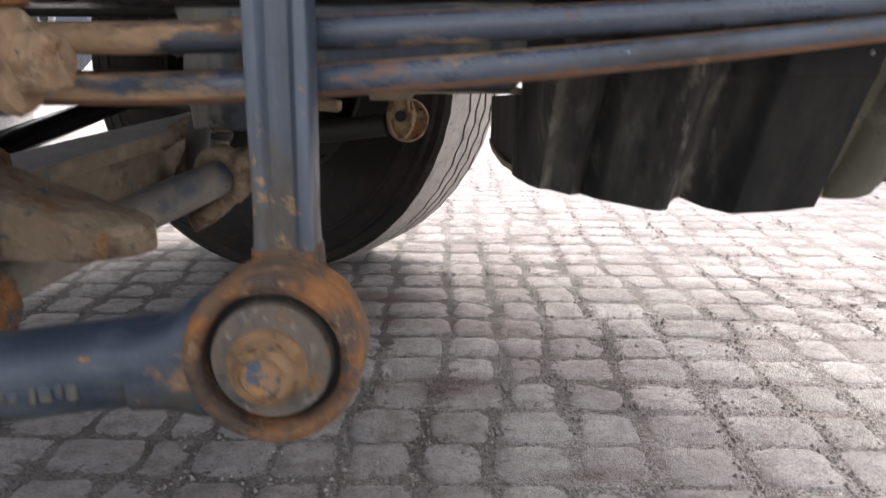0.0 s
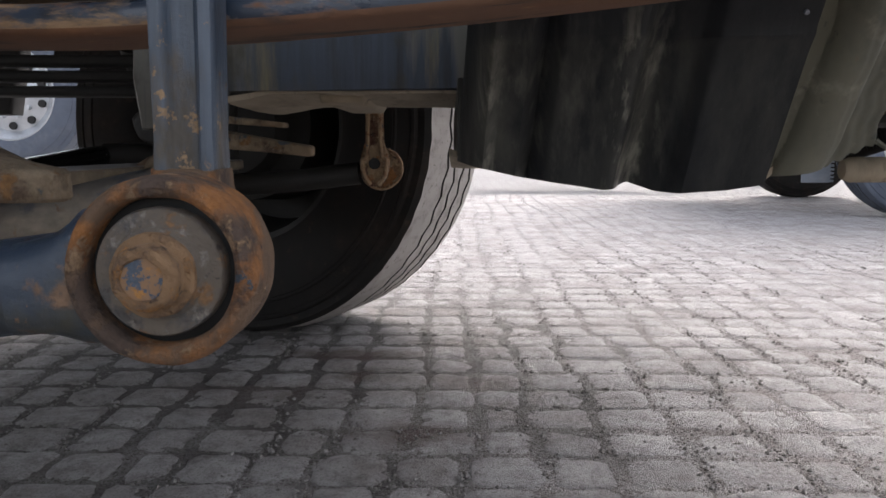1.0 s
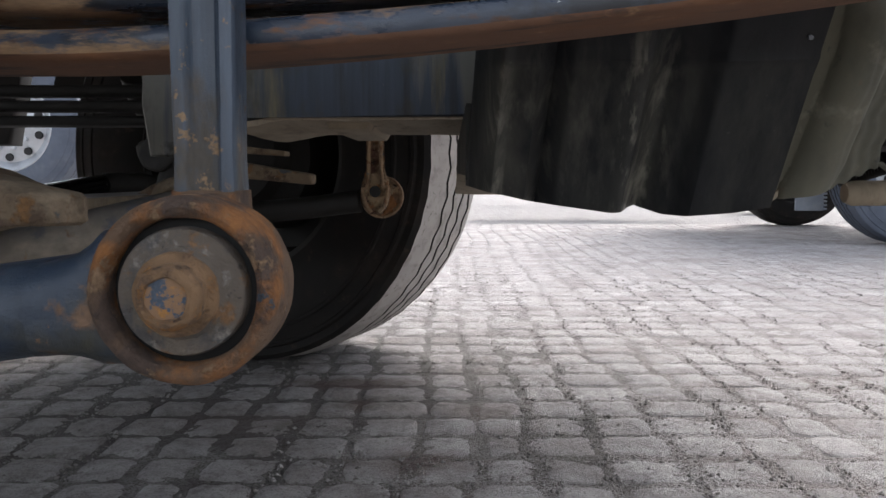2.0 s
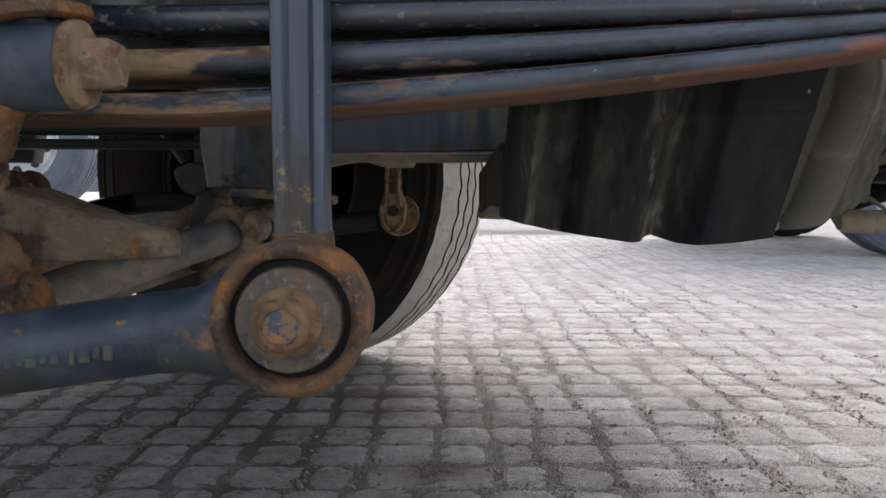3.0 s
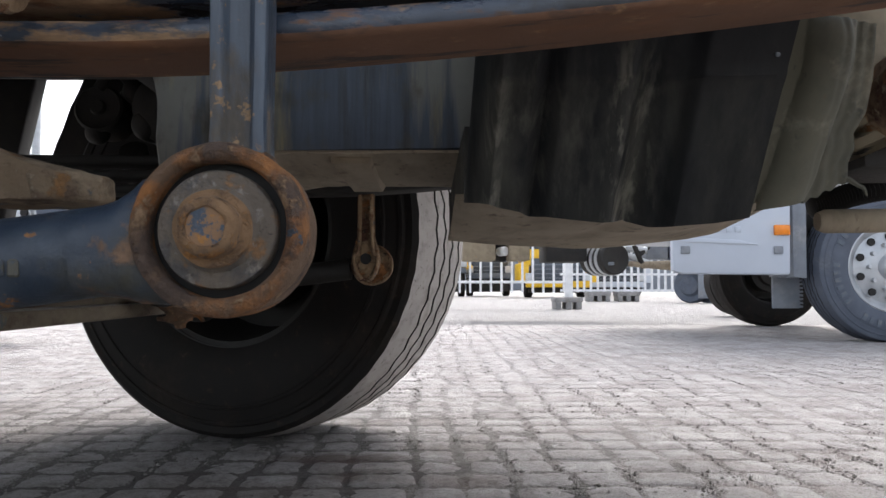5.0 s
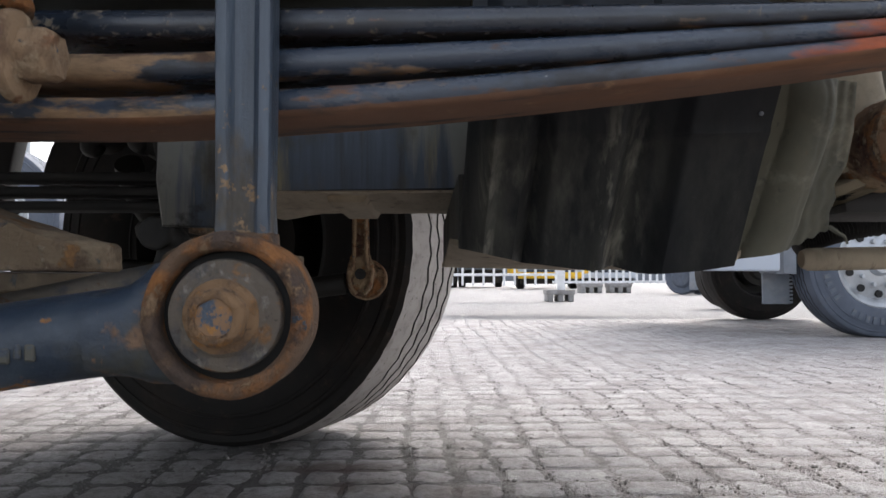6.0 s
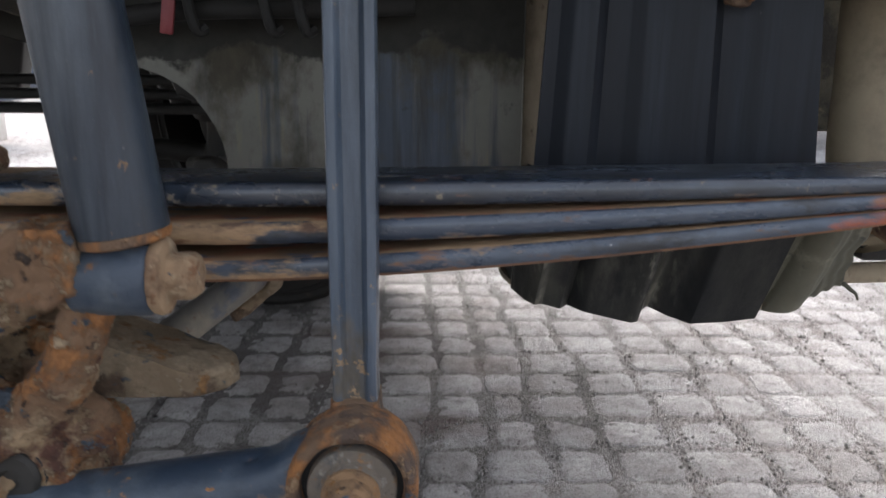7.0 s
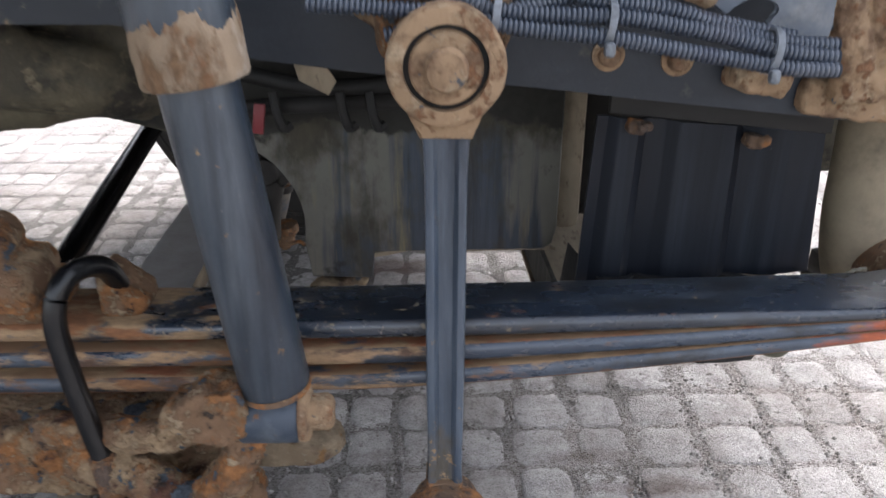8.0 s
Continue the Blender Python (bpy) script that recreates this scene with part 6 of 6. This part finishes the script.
# fence on a concrete foot
fence = thing("fence", (1.5, 15, 0), "white painted steel bar fence with a wide end post", "fence")
for i in range(14):
    bm = bmesh.new()
    x = 0.55 + i * 0.195 - 0.60
    if x < 2.30:
        box(bm, (x - 0.02, 14.98, 0.30), (x + 0.02, 15.02, 1.9), 0.006)
        part("bar", bm, M_FENCE, fence)
for z in (0.50, 1.75):
    bm = bmesh.new()
    box(bm, (-0.4, 14.97, z - 0.025), (2.50, 15.03, z + 0.025), 0.006)
    part("cross_rail", bm, M_FENCE, fence)
bm = bmesh.new()
box(bm, (2.50, 14.94, 0.18), (2.64, 15.06, 2.0), 0.01)
part("end_post", bm, M_FENCE, fence)


def pallet_block(at, s, label):
    bm = bmesh.new()
    x, y, z = at
    box(bm, (x - 0.26 * s, y, 0.13 * s), (x + 0.26 * s, y + 0.5 * s, 0.22 * s), 0.008)
    for k in (-0.24, -0.05, 0.14):
        box(bm, (x + k * s, y + 0.01, 0.0), (x + (k + 0.10) * s, y + 0.49 * s, 0.15 * s), 0.006)
    return single("fence_block", bm, M_CONCRETE, at, label, "concrete block", "fence blocks")


pallet_block((2.53, 14.75, 0), 1.0, "grey concrete fence foot with slots below")
pallet_block((4.6, 22.0, 0), 1.2, "grey concrete foot of the far fence")
pallet_block((5.4, 22.0, 0), 1.2, "grey concrete foot of the far fence")
far_fence = thing("mesh_fence", (6, 22.5, 0), "white mesh fence panels across the yard", "fence")
for i in range(26):
    bm = bmesh.new()
    x = 3.7 + i * 0.19
    box(bm, (x - 0.03, 22.48, 0.25), (x + 0.03, 22.52, 2.0), 0.0)
    part("bar", bm, M_FENCE, far_fence)
for z in (0.30, 0.75, 1.2):
    bm = bmesh.new()
    box(bm, (3.6, 22.46, z - 0.03), (8.6, 22.54, z + 0.03), 0.0)
    part("cross_rail", bm, M_FENCE, far_fence)


def far_truck(x, y, w, paint, label, low=0.55):
    """A truck front: cab shell with pillars, windscreen, grille, bumper, lamps and wheels; low: where the paint begins."""
    t = thing("distant_truck", (x, y, 0), label, "truck", "distant trucks")
    bm = bmesh.new()
    box(bm, (x - w / 2, y, 1.15), (x + w / 2, y + 2.0, 3.0), 0.08)
    for s in (-1, 1):
        box(bm, (x + s * w * 0.5 - 0.18, y - 0.01, low), (x + s * w * 0.5 + 0.18, y + 1.6, 1.25), 0.05)
    part("cab", bm, paint, t)
    bm = bmesh.new()
    box(bm, (x - w * 0.47, y - 0.06, low - 0.18), (x + w * 0.47, y + 0.3, low + 0.05), 0.04)
    part("bumper", bm, paint if low < 0.7 else M_SHEET, t)
    bm = bmesh.new()
    box(bm, (x - w * 0.40, y - 0.03, low + 0.05), (x + w * 0.40, y + 0.5, 1.42), 0.02)
    grille = part("grille", bm, M_GLASS, t)
    for k in range(4):
        bm = bmesh.new()
        z = low + 0.14 + 0.16 * k
        box(bm, (x - w * 0.38, y - 0.05, z), (x + w * 0.38, y - 0.02, z + 0.035), 0.006)
        part("slat", bm, M_SHEET, grille)
    bm = bmesh.new()
    box(bm, (x - w * 0.44, y - 0.03, 1.75), (x + w * 0.44, y + 0.1, 2.6), 0.03)
    part("windscreen", bm, M_GLASS, t)
    bm = bmesh.new()
    box(bm, (x - w * 0.42, y + 0.2, 0.18), (x + w * 0.42, y + 1.6, low - 0.1), 0.02)
    part("underbody", bm, M_NEAR_BLACK, t)
    for s in (-1, 1):
        bm = bmesh.new()
        box(bm, (x + s * w * 0.42 - 0.15, y - 0.07, low + 0.06), (x + s * w * 0.42 + 0.15, y + 0.03, low + 0.34), 0.03)
        part("headlamp", bm, M_RIM, t)
        bm = bmesh.new()
        lathe(bm, (x + s * w * 0.40 - 0.14, y + 0.9, 0.48), (1, 0, 0), [(0, 0), (0, 0.44), (0.03, 0.48), (0.25, 0.48), (0.28, 0.44), (0.28, 0)], 24)
        part("wheel", bm, M_TYRE, t)
    return t


far_truck(4.55, 29, 2.45, M_YELLOW, "yellow truck parked beyond the fence")
far_truck(2.35, 33, 1.9, M_GREYPL, "grey truck with dark grille parked beyond the fence", 0.9)
far_truck(0.2, 32, 2.5, M_YELLOW, "yellow truck with dark front parked beyond the fence", 1.1)
far_truck(7.6, 33, 2.5, M_WHITE, "pale truck parked beyond the fence")
far_truck(-2.6, 32, 2.5, M_GREYPL, "grey truck parked beyond the fence", 0.9)
twin = thing("twin_wheel", (6.7, 19.8, 0), "pair of grey trailer wheels under a mudguard", "wheel")
for k in range(2):
    bm = bmesh.new()
    lathe(bm, (6.42 + 0.42 * k, 20.0, 0.44), (0.9, 1, 0), [(0, 0), (0, 0.22), (0.05, 0.28), (0.02, 0.40), (0.06, 0.44), (0.28, 0.44), (0.30, 0)], 32)
    part("tyre", bm, M_TYRE_GREY, twin)
bm = bmesh.new()
box(bm, (6.55, 19.7, 0.12), (7.05, 19.74, 0.9), 0.01)
box(bm, (6.1, 19.7, 0.88), (7.2, 20.6, 0.95), 0.02)
part("mud_flap", bm, M_GREYPL, twin)
bm = bmesh.new()
lathe(bm, (-7.6, 15.5, 0), (0, 0, 1), [(0, 0), (0, 0.09), (7.5, 0.06), (7.5, 0)], 16)
single("lamp_post", bm, M_POLE, (-7.6, 15.5, 0), "slim grey lamp post against the white sky", "lamp post")
bm = bmesh.new()
box(bm, (-60, 75, 0), (60, 80, 5.5), 0.1)
single("warehouse", bm, M_GREYPL, (0, 75, 0), "pale grey hall at the end of the yard", "building", kind="structure")

# ---- paving stones ----
PITCH = 0.1275
rng = random.Random(11)
rows = []
columns = []
x = -8.2
while x < 8.2:
    w = rng.uniform(0.108, 0.150)
    columns.append((x, rng.random() * 40))
    x += w


def joint_x(k, j):
    """Where the joint before stone k of row j lies."""
    x, seed = columns[k]
    y = 0.50 + j * PITCH
    return x + 0.045 * noise.noise((x * 0.6, y * 0.8, 0.3)) + 0.034 * noise.noise((seed, j * 0.83, 0.7)) + 0.016 * noise.noise((seed, j * 3.7, 2.1))


for j in range(-14, 66):
    for k in range(len(columns) - 1):
        a, b = joint_x(k, j), joint_x(k + 1, j)
        y = 0.50 + j * PITCH + 0.018 * noise.noise((a * 1.1, j * 0.31, 5.0)) + rng.uniform(-0.003, 0.003)
        if abs(a) < 1.7 + max(0, y) * 0.72 and b - a > 0.06:
            rows.append(((a + b) / 2, y, b - a, PITCH))


def stone_shape(w, d, seed, tight=1.0):
    """Corners of a worn stone: foot, shoulder and crown, about its middle."""
    r = random.Random(seed)
    gx, gy = r.uniform(0.0025, 0.0105), r.uniform(0.0015, 0.0065)
    hw, hd = w / 2 - gx * tight, d / 2 - gy * (0.4 + 0.6 * tight)
    c = r.uniform(0.011, 0.020)
    loop = [(-hw + c, -hd), (-hw * 0.35, -hd), (hw * 0.35, -hd), (hw - c, -hd), (hw, -hd + c), (hw, 0), (hw, hd - c), (hw - c, hd), (hw * 0.35, hd), (-hw * 0.35, hd), (-hw + c, hd), (-hw, hd - c), (-hw, 0), (-hw, -hd + c)]
    loop = [(a + r.uniform(-0.0050, 0.0045), b + r.uniform(-0.0045, 0.0040)) for a, b in loop]
    tx, ty = r.uniform(-0.022, 0.022), r.uniform(-0.022, 0.022)
    z = r.uniform(-0.0012, 0.0016)
    verts = [(a, b, -0.016) for a, b in loop]
    verts += [(a * 0.985, b * 0.985, z - r.uniform(0.0035, 0.0075) + tx * a + ty * b) for a, b in loop]
    verts += [(a * 0.88, b * 0.88, z - r.uniform(0.0004, 0.0034) + tx * a + ty * b) for a, b in loop]
    verts += [(a * 0.5, b * 0.5, z + r.uniform(-0.0010, 0.0012) + tx * a + ty * b) for a, b in loop[::2]]
    verts.append((0, 0, z))
    n = len(loop)
    m = n // 2
    faces = []
    for k in range(n):
        k2 = (k + 1) % n
        faces += [(k, k2, n + k2, n + k), (n + k, n + k2, 2 * n + k2, 2 * n + k)]
    for k in range(m):
        k2 = (k + 1) % m
        a, b, c2 = 2 * n + 2 * k, 2 * n + (2 * k + 1) % n, 2 * n + (2 * k + 2) % n
        faces += [(a, b, 3 * n + k), (b, c2, 3 * n + k2), (b, 3 * n + k2, 3 * n + k), (3 * n + k, 3 * n + k2, 3 * n + m)]
    return verts, faces


near = sorted(rows, key=lambda s: (s[0] - 0.15) ** 2 + (s[1] - 1.75) ** 2)
picked = near[:300]
rest = near[300:]
shapes = []
for k in range(48):
    v, f = stone_shape(0.088 + 0.084 * (k % 8) / 7, PITCH, 100 + k)
    me = bpy.data.meshes.new("paving_stone")
    me.from_pydata([tuple(c * U for c in p) for p in v], [], f)
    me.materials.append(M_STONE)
    me.polygons.foreach_set("use_smooth", [True] * len(me.polygons))
    shapes.append(me)
for i, (x, y, w, d) in enumerate(picked):
    k = min(7, max(0, round((w - 0.088) / 0.084 * 7))) + 8 * (i % 6)
    ob = new("paving_stone", shapes[k])
    ob.parent = ground
    ob.location = (x * U, y * U, rng.uniform(-0.0006, 0.0008))
    ob.rotation_euler = (0, 0, radians(rng.uniform(-1.5, 1.5)) + (math.pi if i % 2 else 0))
verts, faces = [], []
for i, (x, y, w, d) in enumerate(rest):
    v, f = stone_shape(w, d, 1000 + i, min(1.0, max(0.35, 1.0 - 0.55 * (y - 1.9))))
    o = len(verts)
    verts += [((x + a) * U, (y + b) * U, c * U) for a, b, c in v]
    faces += [tuple(o + q for q in g) for g in f]
me = bpy.data.meshes.new("paving_stones")
me.from_pydata(verts, [], faces)
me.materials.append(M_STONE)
me.polygons.foreach_set("use_smooth", [True] * len(me.polygons))
stones = new("paving_stones", me)
stones.parent = ground
tagged(stones, kind="stuff")

# trodden grit that fills the joints and laps over the stones' edges
def fill_height(x, y):
    p = Vector((x, y, 0.0))
    wide = noise.noise(p * 7 + Vector((9, 2, 0)))
    lumps = noise.noise(p * 38) + 0.55 * noise.noise(p * 95 + Vector((4, 0, 0))) + 0.35 * noise.noise(p * 190)
    return -0.0034 + min(0.0011, max(0.0, y - 1.5) * 0.0012) + 0.0019 * wide + 0.0028 * lumps


def fill_patch(x0, x1, y0, y1, step, verts, faces):
    nx, ny = round((x1 - x0) / step), round((y1 - y0) / step)
    o = len(verts)
    for i in range(nx + 1):
        for j in range(ny + 1):
            x, y = x0 + i * step, y0 + j * step
            rim = min(1.0, (x - x0) / 0.08, (x1 - x) / 0.08, (y - y0) / 0.08, (y1 - y) / 0.08)
            verts.append((x * U, y * U, (-0.0075 + (fill_height(x, y) + 0.0075) * rim) * U))
    for i in range(nx):
        for j in range(ny):
            a = o + i * (ny + 1) + j
            faces.append((a, a + ny + 1, a + ny + 2, a + 1))


verts, faces = [], []
fill_patch(-1.0, 1.45, 0.50, 1.80, 0.0055, verts, faces)
fill_patch(-1.6, 2.4, 1.72, 3.40, 0.011, verts, faces)
fill_patch(-2.6, 3.8, 3.32, 6.0, 0.024, verts, faces)
me = bpy.data.meshes.new("joint_fill")
me.from_pydata(verts, [], faces)
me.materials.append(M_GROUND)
me.polygons.foreach_set("use_smooth", [True] * len(me.polygons))
fill = new("joint_fill", me)
fill.parent = ground
tagged(fill, kind="stuff")

# loose grit in the joints
grit_rng = random.Random(3)
verts, faces = [], []
for i in range(40000):
    y = 0.55 + 3.8 * grit_rng.random() ** 2.0
    x = grit_rng.uniform(-0.9, 1.2) * (0.6 + 0.35 * y)
    if noise.noise((x * 3, y * 3, 1.7)) < -0.15:
        continue
    pick = grit_rng.random()
    if pick < 0.62:
        j = round((y - 0.50) / PITCH)
        k = min(range(len(columns)), key=lambda q: abs(columns[q][0] - x))
        x = joint_x(k, j) + grit_rng.gauss(0, 0.013)
    elif pick < 0.72:
        y = 0.50 + PITCH * (round((y - 0.50) / PITCH) + 0.5) + grit_rng.gauss(0, 0.012)
    s = min(0.0062, 0.0010 + grit_rng.expovariate(760))
    z = -0.003 + s * 0.45
    o = len(verts)
    for dx, dy, dz in ((1, 0, 0), (0, 1, 0), (-1, 0, 0), (0, -1, 0), (0, 0, 1), (0, 0, -1)):
        k = s * grit_rng.uniform(0.7, 1.3)
        verts.append(((x + dx * k) * U, (y + dy * k) * U, (z + dz * k * 0.7) * U))
    faces += [tuple(o + q for q in f) for f in ((0, 1, 4), (1, 2, 4), (2, 3, 4), (3, 0, 4), (1, 0, 5), (2, 1, 5), (3, 2, 5), (0, 3, 5))]
me = bpy.data.meshes.new("grit")
me.from_pydata(verts, [], faces)
me.materials.append(M_GRIT)
tagged(new("grit", me), "loose grey grit scattered over the paving", "grit", kind="stuff")
